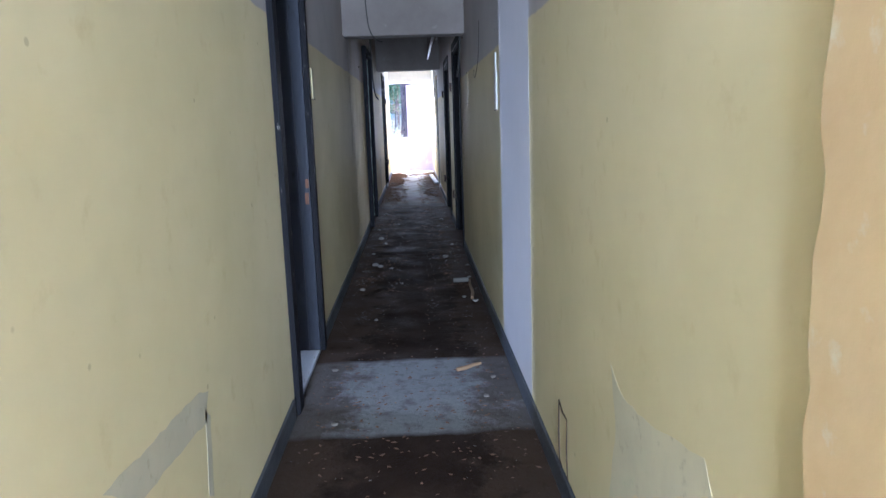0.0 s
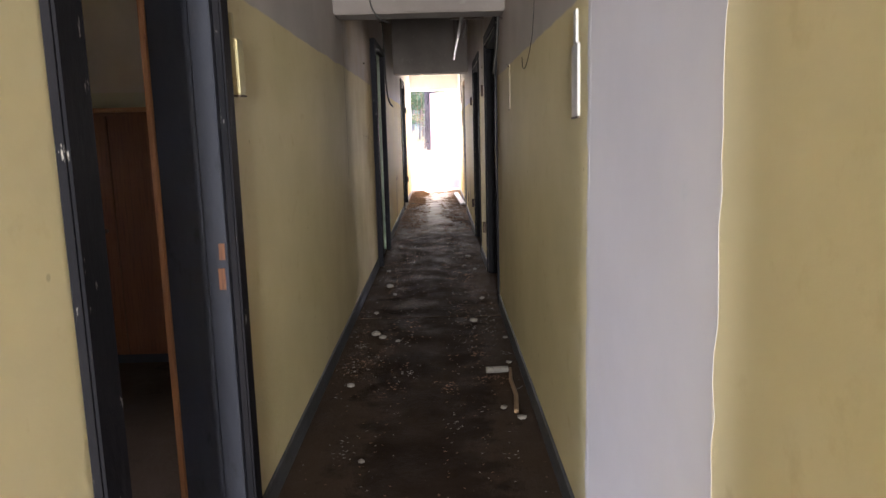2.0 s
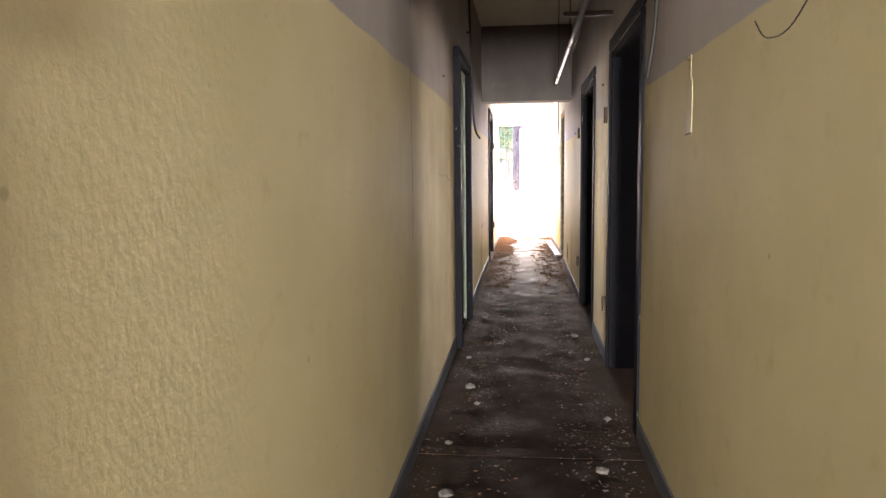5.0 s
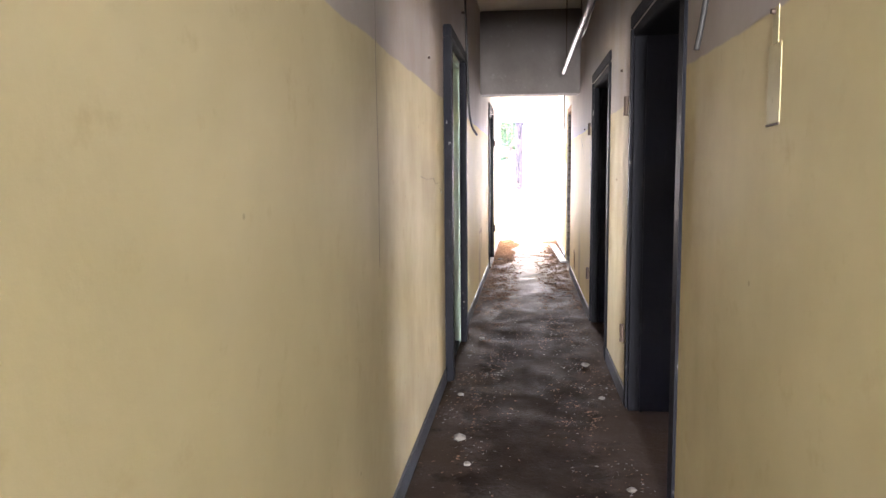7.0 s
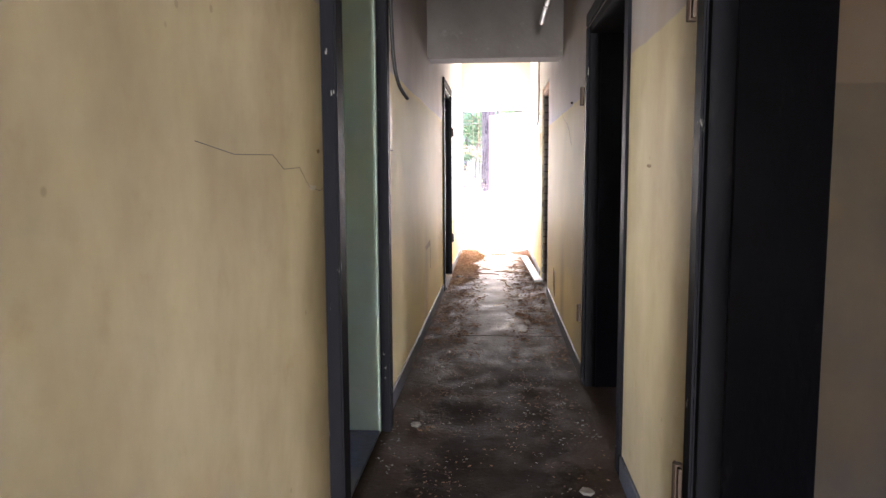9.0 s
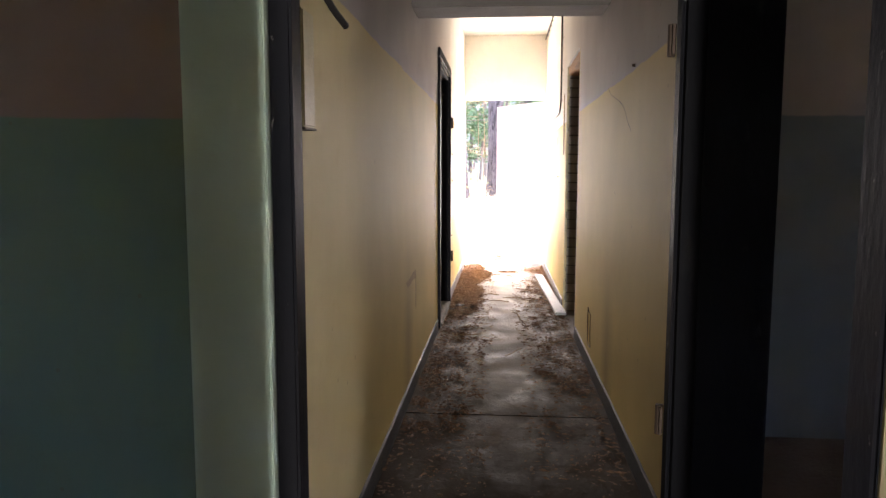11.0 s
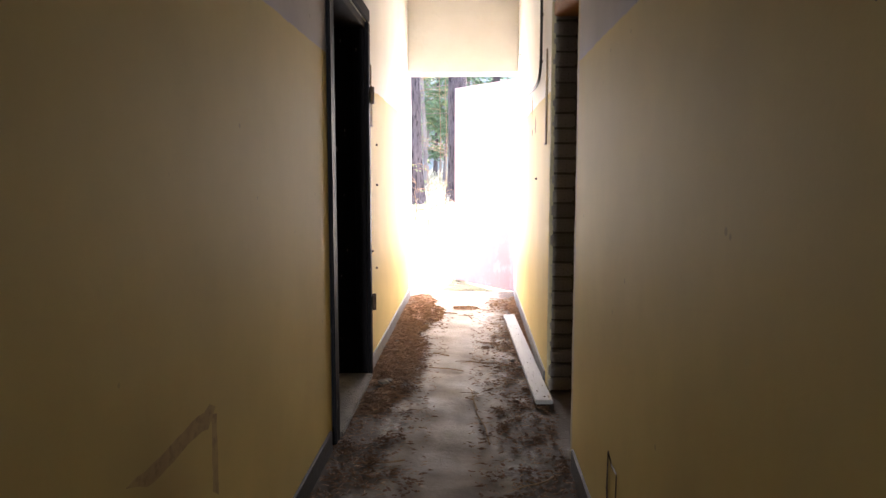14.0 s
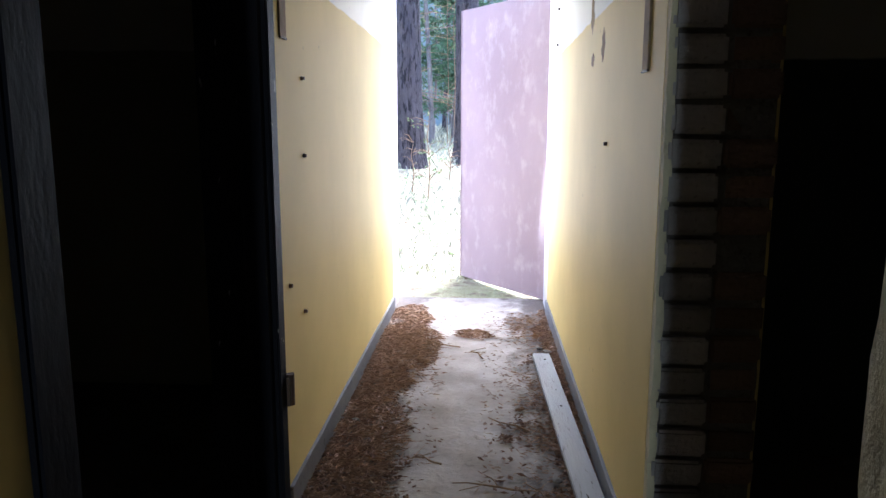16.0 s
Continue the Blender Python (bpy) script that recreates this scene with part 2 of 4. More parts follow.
M_SLATE = grainy("slate_grey_door_paint", (0.038, 0.04, 0.054), (0.03, 0.031, 0.042), (0.021, 0.02, 0.024), 0.42, 2, 18, (0.62, 0.75), 0.002, 0.4, stretch=(1, 1, 0.4))
# slate paint taken near black to stand for shade in the right doorways
M_SLATE_DIM = grainy("dimmed_slate_door_paint", (0.008, 0.008, 0.0105), (0.011, 0.0105, 0.013), (0.022, 0.02, 0.021), 0.55, 2, 18, (0.64, 0.75), 0.002, 0.4, stretch=(1, 1, 0.4))
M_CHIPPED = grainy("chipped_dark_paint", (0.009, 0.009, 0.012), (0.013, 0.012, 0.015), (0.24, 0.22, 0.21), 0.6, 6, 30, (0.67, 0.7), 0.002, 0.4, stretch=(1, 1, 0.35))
for dull in (M_SLATE_DIM, M_CHIPPED, M_SLATE):
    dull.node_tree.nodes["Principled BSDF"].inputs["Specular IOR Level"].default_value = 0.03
M_GREEN = grainy("pale_green_oil_paint", (0.62, 0.74, 0.65), (0.57, 0.69, 0.6), (0.42, 0.53, 0.45), 0.5, 2, 10, (0.66, 0.8), 0.003)
M_RAW = grainy("raw_wood", (0.36, 0.17, 0.075), (0.28, 0.12, 0.05), (0.18, 0.075, 0.035), 0.6, 3, 30, (0.55, 0.7), 0.002, stretch=(4, 4, 0.3))
M_VENEER = grainy("reddish_veneer", (0.14, 0.05, 0.022), (0.105, 0.036, 0.016), (0.07, 0.024, 0.012), 0.5, 2, 22, (0.5, 0.7), 0.001, stretch=(5, 5, 0.25))
M_BRICK = grainy("grey_sandlime_brick", (0.30, 0.27, 0.26), (0.24, 0.22, 0.215), (0.16, 0.145, 0.14), 0.9, 8, 45, (0.58, 0.72), 0.004, 0.9, own=True, vary=0.25)
M_REDBRICK = grainy("brown_brick", (0.17, 0.11, 0.085), (0.13, 0.085, 0.07), (0.09, 0.06, 0.05), 0.9, 8, 45, (0.58, 0.72), 0.004, 0.9, own=True, vary=0.25)
M_MORTAR = grainy("old_mortar", (0.16, 0.145, 0.135), (0.11, 0.10, 0.095), (0.07, 0.06, 0.055), 0.95, 6, 50, (0.55, 0.7), 0.006, 1.0)
M_STEELDOOR = grainy("red_oxide_steel_paint", (0.44, 0.33, 0.355), (0.37, 0.27, 0.295), (0.52, 0.42, 0.44), 0.38, 1.6, 12, (0.52, 0.8), 0.002, 0.4, stretch=(1, 1, 0.6))
M_RUST = simple("rusty_iron", (0.07, 0.045, 0.035), 0.6, 0.5)
M_BLACK = simple("black_cable_sheath", (0.025, 0.022, 0.022), 0.5)
M_PIPE = grainy("galvanised_tube", (0.26, 0.25, 0.25), (0.18, 0.17, 0.17), (0.1, 0.09, 0.085), 0.5, 6, 40, (0.6, 0.7), 0.001, 0.3, 0.7)
M_PLATE = grainy("yellowed_plastic", (0.47, 0.41, 0.24), (0.41, 0.35, 0.20), (0.30, 0.25, 0.14), 0.5, 5, 30, (0.62, 0.75), 0.001)
M_WHITEPL = grainy("white_plastic", (0.48, 0.46, 0.48), (0.42, 0.40, 0.41), (0.32, 0.30, 0.29), 0.5, 5, 30, (0.62, 0.75), 0.001)
M_PLANK = grainy("whitewashed_board", (0.33, 0.33, 0.345), (0.25, 0.245, 0.26), (0.15, 0.13, 0.12), 0.65, 3, 30, (0.6, 0.72), 0.002, stretch=(3, 0.4, 3))
M_CHIP = grainy("plaster_crumb", (0.17, 0.15, 0.14), (0.12, 0.105, 0.095), (0.07, 0.06, 0.05), 0.9, 9, 60, (0.6, 0.75), 0.002)
M_NEEDLE = grainy("pine_needle_litter", (0.33, 0.21, 0.145), (0.22, 0.135, 0.095), (0.42, 0.30, 0.22), 0.85, 14, 60, (0.6, 0.7), 0.003)
M_LEAF = grainy("dead_leaf", (0.13, 0.068, 0.04), (0.08, 0.045, 0.03), (0.24, 0.14, 0.08), 0.8, 14, 60, (0.6, 0.7), 0.001)
M_STICK = simple("dry_twig", (0.22, 0.14, 0.085), 0.8)
M_GLASS, gnt, gbs = nodes("window_glass")
gbs.inputs["Transmission Weight"].default_value, gbs.inputs["Roughness"].default_value = 1.0, 0.03
M_RENDER = grainy("grey_facade_render", (0.38, 0.36, 0.33), (0.31, 0.29, 0.27), (0.22, 0.2, 0.18), 0.9, 0.8, 20, (0.6, 0.75), 0.006)
M_BARK = grainy("pine_bark", (0.085, 0.07, 0.072), (0.055, 0.045, 0.048), (0.018, 0.014, 0.016), 0.95, 5, 16, (0.5, 0.6), 0.03, 1.0, stretch=(1.6, 1.6, 0.35))
M_THINBARK = grainy("grey_bark", (0.16, 0.14, 0.13), (0.11, 0.095, 0.09), (0.06, 0.05, 0.045), 0.9, 5, 25, (0.55, 0.7), 0.01)
M_FOLIAGE = grainy("pine_foliage", (0.075, 0.125, 0.06), (0.055, 0.10, 0.055), (0.12, 0.16, 0.085), 0.7, 0.9, 8, (0.55, 0.7), 0.001)
M_LEAFGREEN = grainy("pale_spring_leaf", (0.22, 0.27, 0.12), (0.16, 0.22, 0.09), (0.3, 0.33, 0.17), 0.6, 5, 30, (0.55, 0.7), 0.001)
M_GRASS = grainy("dry_grass", (0.27, 0.26, 0.20), (0.19, 0.20, 0.13), (0.36, 0.34, 0.28), 0.8, 1.2, 9, (0.5, 0.7), 0.001)
M_GROUND = grainy("mossy_forest_floor", (0.21, 0.21, 0.11), (0.28, 0.25, 0.175), (0.15, 0.11, 0.075), 0.95, 0.9, 7, (0.5, 0.66), 0.03, 0.9)
# distance haze put into the far wood's pale blue-grey colour
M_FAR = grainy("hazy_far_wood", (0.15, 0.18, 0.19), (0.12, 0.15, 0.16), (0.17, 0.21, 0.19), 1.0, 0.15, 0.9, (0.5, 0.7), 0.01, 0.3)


# ---- mesh helpers ----
def box(bm, x0, x1, y0, y1, z0, z1, bevel=0.0):
    b = bmesh.new()
    bmesh.ops.create_cube(b, size=1)
    for v in b.verts:
        v.co = ((x0 + x1) / 2 + v.co.x * (x1 - x0), (y0 + y1) / 2 + v.co.y * (y1 - y0), (z0 + z1) / 2 + v.co.z * (z1 - z0))
    if bevel:
        bmesh.ops.bevel(b, geom=b.edges[:], offset=bevel, segments=2, affect="EDGES")
    me = bpy.data.meshes.new("tmp")
    b.to_mesh(me)
    bm.from_mesh(me)
    bpy.data.meshes.remove(me)
    b.free()
    return bm


def boxed(*args, bevel=0.0):
    return box(bmesh.new(), *args, bevel=bevel)


def part(name, bm, material, parent=None, label="", smooth=False):
    me = bpy.data.meshes.new(name)
    bm.to_mesh(me)
    bm.free()
    me.materials.append(material)
    if smooth:
        for p in me.polygons:
            p.use_smooth = True
    ob = new(name, me)
    ob.parent = parent
    return tagged(ob, label)


def structure(name, bm, material, label=""):
    return tagged(part(name, bm, material), label, kind="structure")


def thing(name, label, category, at=(0, 0, 0), group="", kind=""):
    e = new(name)
    e.location = at
    return tagged(e, label, category, group, kind)


def tube(bm, pts, radii, sides=8):
    """A tapered round tube along a line of points."""
    rings = []
    pts = [Vector(p) for p in pts]
    for i, p in enumerate(pts):
        d = (pts[min(i + 1, len(pts) - 1)] - pts[max(i - 1, 0)]).normalized()
        a = d.cross(Vector((0.31, 0.2, 0.93) if abs(d.z) < 0.9 else (1, 0, 0))).normalized()
        b = d.cross(a)
        r = radii[i] if isinstance(radii, (list, tuple)) else radii
        rings.append([bm.verts.new(p + (a * math.cos(k * 2 * math.pi / sides) + b * math.sin(k * 2 * math.pi / sides)) * r) for k in range(sides)])
    for r0, r1 in zip(rings, rings[1:]):
        for k in range(sides):
            bm.faces.new((r0[k], r0[(k + 1) % sides], r1[(k + 1) % sides], r1[k]))
    bm.faces.new(rings[0][::-1])
    bm.faces.new(rings[-1])
    return bm


def slab_outline(pts, x, out):
    """A thin plate on a wall at x, with an outline of (y, z) points, standing out by out."""
    bm = bmesh.new()
    a = [bm.verts.new((x, y, z)) for y, z in pts]
    b = [bm.verts.new((x + out, y, z)) for y, z in pts]
    n = len(pts)
    bm.faces.new(a)
    bm.faces.new(b)
    for i in range(n):
        bm.faces.new((a[i], a[(i + 1) % n], b[(i + 1) % n], b[i]))
    bmesh.ops.recalc_face_normals(bm, faces=bm.faces[:])
    return bm


def ragged(y0, y1, z0, z1, rough, step=0.06, seed=1):
    rnd = random.Random(seed)
    n = max(2, int((z1 - z0) / step))
    up = [(y1 + rnd.uniform(-rough, rough), z0 + (z1 - z0) * i / n) for i in range(n + 1)]
    down = [(y0 + rnd.uniform(-rough, rough), z1 - (z1 - z0) * i / n) for i in range(n + 1)]
    return up + down


# ---- structure ----
XL, XR, CEIL = -0.54, 0.52, 3.0
T = 0.28
Y0, Y1 = -7.0, 15.83


TL = 0.17


def wall_with_openings(name, xa, xb, material, openings, label, ends=(Y0, 15.53)):
    bm = bmesh.new()
    y = ends[0]
    for a, b, top in openings:
        box(bm, xa, xb, y, a, 0, CEIL)
        box(bm, xa, xb, a, b, top, CEIL)
        y = b
    box(bm, xa, xb, y, ends[1], 0, CEIL)
    return structure(name, bm, material, label)


LEFT_DOORS = [(0.74, 1.63, 2.1), (6.53, 7.54, 2.12), (11.63, 12.74, 2.12)]
RIGHT_DOORS = [(4.80, 6.06, 2.06), (7.12, 8.36, 2.04), (11.42, 12.5, 2.16)]
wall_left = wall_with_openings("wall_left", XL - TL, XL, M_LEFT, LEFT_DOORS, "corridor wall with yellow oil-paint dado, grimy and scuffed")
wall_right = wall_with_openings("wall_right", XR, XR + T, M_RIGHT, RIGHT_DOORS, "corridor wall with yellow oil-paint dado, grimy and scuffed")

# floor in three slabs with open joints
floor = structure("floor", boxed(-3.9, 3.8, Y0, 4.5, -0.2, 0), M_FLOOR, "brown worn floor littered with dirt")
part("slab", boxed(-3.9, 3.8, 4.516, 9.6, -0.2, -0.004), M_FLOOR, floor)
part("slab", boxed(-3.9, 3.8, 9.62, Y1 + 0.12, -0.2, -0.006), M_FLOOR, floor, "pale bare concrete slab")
part("joint_strip", boxed(XL, XR, 4.47, 4.57, -0.003, 0.003), M_FLOOR, floor, "worn joint cover strip")
structure("ceiling", boxed(-3.9, 3.8, Y0, Y1, CEIL, CEIL + 0.2), M_LITLIME, "limewashed concrete ceiling")
structure("roof", boxed(-4.2, 4.1, Y0 - 0.35, Y1 + 0.35, CEIL + 0.2, CEIL + 0.36), M_RENDER, "flat concrete roof slab")
structure("beam", boxed(XL, XR, 4.08, 4.32, 2.035, CEIL, bevel=0.008), M_DIMLIME, "limewashed concrete beam across the corridor")
structure("beam", boxed(XL, XR, 9.965, 10.25, 2.125, CEIL, bevel=0.008), M_DIMLIME, "limewashed concrete beam across the corridor")
structure("beam", boxed(XL, XR, 15.53, Y1, 2.2, CEIL, bevel=0.008), M_LITLIME, "white lintel over the outside doorway")
structure("beam", boxed(XL, XR, Y0 - 0.28, Y0, 2.2, CEIL, bevel=0.008), M_LIME, "white lintel over the entrance")

# end walls and outer walls
for nm, ya, yb in (("wall_north", 15.53, Y1), ("wall_south", Y0 - 0.28, Y0)):
    bm = bmesh.new()
    box(bm, -3.9, XL, ya, yb, -0.2, CEIL)
    box(bm, XR, 3.8, ya, yb, -0.2, CEIL)
    structure(nm, bm, M_LIME, "rendered end wall of the building")
bm = bmesh.new()
box(bm, -4.18, -3.9, Y0 - 0.28, 0.4, -0.2, CEIL)
box(bm, -4.18, -3.9, 1.8, 6.85, -0.2, CEIL)
box(bm, -4.18, -3.9, 8.25, Y1, -0.2, CEIL)
box(bm, -4.18, -3.9, 6.85, 8.25, -0.2, 0.85)
box(bm, -4.18, -3.9, 6.85, 8.25, 2.25, CEIL)
box(bm, -4.18, -3.9, 0.4, 1.8, -0.2, 0.85)
box(bm, -4.18, -3.9, 0.4, 1.8, 2.25, CEIL)
structure("wall_west", bm, M_ROOM, "outer wall with two unseen windows")
bm = bmesh.new()
box(bm, 3.8, 4.08, Y0 - 0.28, 4.6, -0.2, CEIL)
box(bm, 3.8, 4.08, 6.0, 7.1, -0.2, CEIL)
box(bm, 3.8, 4.08, 8.5, Y1, -0.2, CEIL)
box(bm, 3.8, 4.08, 7.1, 8.5, -0.2, 0.85)
box(bm, 3.8, 4.08, 7.1, 8.5, 2.25, CEIL)
box(bm, 3.8, 4.08, 4.6, 6.0, -0.2, 0.85)
box(bm, 3.8, 4.08, 4.6, 6.0, 2.25, CEIL)
structure("wall_east", bm, M_ROOM, "outer wall with two unseen windows")

window_1 = structure("window_1", boxed(-4.2, -3.86, 0.4, 1.8, 0.82, 0.85, bevel=0.005), M_LIME, "unseen tall casement window without curtain")
bm = bmesh.new()
for a, b, c, d in ((0.4, 0.46, 0.85, 2.25), (1.74, 1.8, 0.85, 2.25), (1.07, 1.13, 0.85, 2.25)):
    box(bm, -4.08, -4.02, a, b, c, d)
box(bm, -4.08, -4.02, 0.46, 1.07, 0.85, 0.91), box(bm, -4.08, -4.02, 1.13, 1.74, 0.85, 0.91)
box(bm, -4.08, -4.02, 0.46, 1.07, 2.19, 2.25), box(bm, -4.08, -4.02, 1.13, 1.74, 2.19, 2.25)
part("window_frame", bm, M_LIME, window_1)
for a, b in ((0.46, 1.07), (1.13, 1.74)):
    pane = part("pane", boxed(-4.053, -4.047, a, b, 0.91, 2.19), M_GLASS, window_1)
    pane.visible_shadow = False
# unseen windows added in the right-hand rooms to carry their fill
window_2 = copy_thing(window_1, pose(-0.1, 4.2, 0))
window_2.name = "window_2"
window_2.location.x = 7.98
window_3 = copy_thing(window_2, pose(7.98, 6.7, 0))
window_3.name = "window_3"
# unseen window added for the green-room fill
window_4 = copy_thing(window_1, pose(0, 6.45, 0))
window_4.name = "window_4"

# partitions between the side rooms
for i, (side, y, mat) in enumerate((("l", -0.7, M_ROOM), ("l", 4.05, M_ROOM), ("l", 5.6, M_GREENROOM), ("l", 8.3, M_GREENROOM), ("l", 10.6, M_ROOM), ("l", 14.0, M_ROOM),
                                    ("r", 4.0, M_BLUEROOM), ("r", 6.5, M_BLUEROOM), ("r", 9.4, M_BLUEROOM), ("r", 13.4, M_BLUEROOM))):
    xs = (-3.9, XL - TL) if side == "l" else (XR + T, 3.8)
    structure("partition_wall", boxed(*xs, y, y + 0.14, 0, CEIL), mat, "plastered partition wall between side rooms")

# skirting band, broken at the doors
def skirting(name, x, out, doors, extra=0.1):
    y = Y0
    root = None
    for a, b, _ in doors + [(15.53, 0, 0)]:
        bm = boxed(min(x, x + out), max(x, x + out), y, a - (extra if b else 0), 0, 0.095, bevel=0.003)
        root_new = part("skirting_run", bm, M_BASE if b else M_BASE_PALE, root, "" if b else "pale grey skirting") if root else structure(name, bm, M_BASE, "grey-painted cement skirting")
        root = root or root_new
        y = b + extra


skirting("baseboard_left", XL, 0.012, LEFT_DOORS)
skirting("baseboard_right", XR, -0.012, RIGHT_DOORS, 0.06)


# door linings without leaves
def door_lining(name, side, y0, y1, top, label, casing, lining=M_SLATE, face=M_CHIPPED, back=None, depth=T, proud=0.045):
    """side: -1 on the left wall, 1 on the right. Jambs, head, casings on the corridor face, back edges in the room."""
    x = XL if side < 0 else XR
    xin = x - side * proud          # corridor side of the casing
    xb = x + side * (depth + 0.012)  # room side
    lo, hi = min(x + side * 0.001, xb), max(x + side * 0.001, xb)
    w = 0.045
    root = structure(name, boxed(lo, hi, y1 - w, y1 + 0.001, 0, top - w, bevel=0.003), lining, label)
    part("jamb", boxed(lo, hi, y0 - 0.001, y0 + w, 0, top - w, bevel=0.003), lining, root)
    part("head", boxed(lo, hi, y0, y1, top - w, top + 0.001, bevel=0.003), lining, root)
    cx = (min(x, xin), max(x, xin))
    part("casing", boxed(*cx, y0 - casing, y0 + 0.045, 0, top, bevel=0.006), face, root, "chipped dark casing")
    part("casing", boxed(*cx, y1 - 0.02, y1 + casing, 0, top, bevel=0.006), face, root, "chipped dark casing")
    part("head_casing", boxed(*cx, y0 - casing, y1 + casing, top + 0.001, top + 0.075, bevel=0.006), face, root, "chipped dark head casing")
    # rebate stop
    if lining is not M_GREEN:
        part("stop", boxed(min(x + side * 0.06, x + side * 0.075), max(x + side * 0.06, x + side * 0.075), y1 - w - 0.014, y1 - w - 0.001, 0, top - w - 0.001, bevel=0.002), lining, root)
    if back:
        bx = (min(xb + side * 0.001, xb + side * 0.022), max(xb + side * 0.001, xb + side * 0.022))
        part("room_casing", boxed(*bx, y1 - 0.045, y1 + 0.06, 0, top, bevel=0.004), back, root, "raw wooden edge board")
        part("room_casing", boxed(*bx, y0 - 0.06, y0 + 0.045, 0, top, bevel=0.004), back, root, "raw wooden edge board")
    return root


def hinge_pin(root, x, y, z, side):
    bm = tube(bmesh.new(), [(x, y, z - 0.05), (x, y, z + 0.05)], 0.013, 10)
    box(bm, x - 0.004, x + 0.004, y - 0.03, y + 0.03, z - 0.045, z + 0.045)
    part("hinge", bm, M_RUST, root, "rusty hinge half")


door_1 = door_lining("door_1", -1, *LEFT_DOORS[0], "doorway with slate-grey wooden lining and no leaf", 0.06, back=M_RAW, depth=TL, proud=0.025)
part("lock_recess", boxed(XL - 0.024, XL - 0.006, 1.58, 1.5845, 0.95, 1.0, bevel=0.001), M_VENEER, door_1, "splintered bare wood at the lock")
part("lock_recess", boxed(XL - 0.03, XL - 0.01, 1.58, 1.5845, 0.86, 0.925, bevel=0.001), M_VENEER, door_1, "splintered bare wood at the lock")
part("threshold", boxed(XL - TL, XL, 0.79, 1.58, 0.001, 0.018, bevel=0.004), M_PLANK, door_1, "pale worn threshold")
door_2 = door_lining("door_2", -1, *LEFT_DOORS[1], "doorway with pale green reveal and chipped casing, no leaf", 0.06, lining=M_GREEN, depth=TL, proud=0.05)
part("threshold", boxed(XL - TL, XL, 6.58, 7.49, 0.001, 0.02, bevel=0.004), M_BASE, door_2)
door_3 = door_lining("door_3", -1, *LEFT_DOORS[2], "doorway with dark lining and flaking casing, no leaf", 0.05, lining=M_CHIPPED, depth=TL, proud=0.02)
for z in (0.45, 1.70):
    hinge_pin(door_3, XL + 0.03, 12.79, z, -1)
part("threshold", boxed(XL - TL, XL + 0.03, 11.68, 12.69, 0.001, 0.03, bevel=0.006), M_MORTAR, door_3, "scuffed raised sill")
door_4 = door_lining("door_4", 1, *RIGHT_DOORS[0], "doorway with dark slate lining and no leaf", 0.05, lining=M_SLATE_DIM, proud=0.012)
door_5 = door_lining("door_5", 1, *RIGHT_DOORS[1], "doorway with dark slate lining and no leaf", 0.05, lining=M_SLATE_DIM, proud=0.012)
for root, y in ((door_4, 6.09), (door_5, 8.39)):
    for z in (0.42, 1.66):
        hinge_pin(root, XR - 0.03, y, z, 1)

# plaster patches on the walls
part("walled_up_doorway", slab_outline(ragged(0.55, 1.52, 0.0, 2.12, 0.008, 0.05, 3), XR, -0.0006), M_PATCH, wall_right, "walled-up doorway in bare white plaster")
part("plaster_ridge", slab_outline(ragged(1.50, 1.535, 0.0, 2.12, 0.009, 0.04, 4), XR, -0.0013), M_PATCH, wall_right)
part("ochre_patch", slab_outline(ragged(-3.4, -1.62, 0.0, 2.3, 0.012, 0.05, 6), XR, -0.012), M_TAN, wall_right, "ochre-painted repair with a ragged edge")


def scar(wall, x, side, cy, cz, w, h, seed, mat=M_SCAR):
    rnd = random.Random(seed)
    n = 22
    pts = [(cy + w / 2 * math.cos(a) * rnd.uniform(0.55, 1.15), cz + h / 2 * math.sin(a) * rnd.uniform(0.5, 1.15)) for a in (2 * math.pi * i / n for i in range(n))]
    part("scraped_patch", slab_outline(pts, x, -side * 0.0008), mat, wall)


M_SMEAR = grainy("dull_grey_smear", (0.50, 0.45, 0.34), (0.44, 0.40, 0.31), (0.36, 0.31, 0.23), 0.9, 5, 24, (0.6, 0.75), 0.001, 0.3)


def smear(wall, x, out, pts, mat=M_SMEAR):
    """A rubbed or scraped area with the given corners, its edge broken up."""
    rr = random.Random(len(pts) * 7)
    line = []
    for (ya, za), (yb, zb) in zip(pts, pts[1:] + pts[:1]):
        n = max(1, int(math.hypot(yb - ya, zb - za) / 0.035))
        line += [(ya + (yb - ya) * k / n + rr.uniform(-0.005, 0.005), za + (zb - za) * k / n + rr.uniform(-0.005, 0.005)) for k in range(n)]
    part("scraped_patch", slab_outline(line, x, out), mat, wall)


smear(wall_left, XL, 0.0006, [(-0.542, 0.6), (-0.651, 0.627), (-1.204, 0.654), (-1.026, 0.554), (-0.75, 0.535), (-0.576, 0.525)])
smear(wall_left, XL, 0.0006, [(-0.579, 0.566), (-0.543, 0.527), (-0.572, 0.3), (-0.614, 0.324)])
smear(wall_left, XL, 0.0006, [(10.156, 0.666), (10.118, 0.681), (9.882, 0.669), (9.688, 0.661), (9.777, 0.625), (10.018, 0.636), (10.098, 0.626)], M_STAIN)
smear(wall_left, XL, 0.0006, [(10.124, 0.66), (10.158, 0.648), (10.158, 0.439), (10.12, 0.457)], M_STAIN)
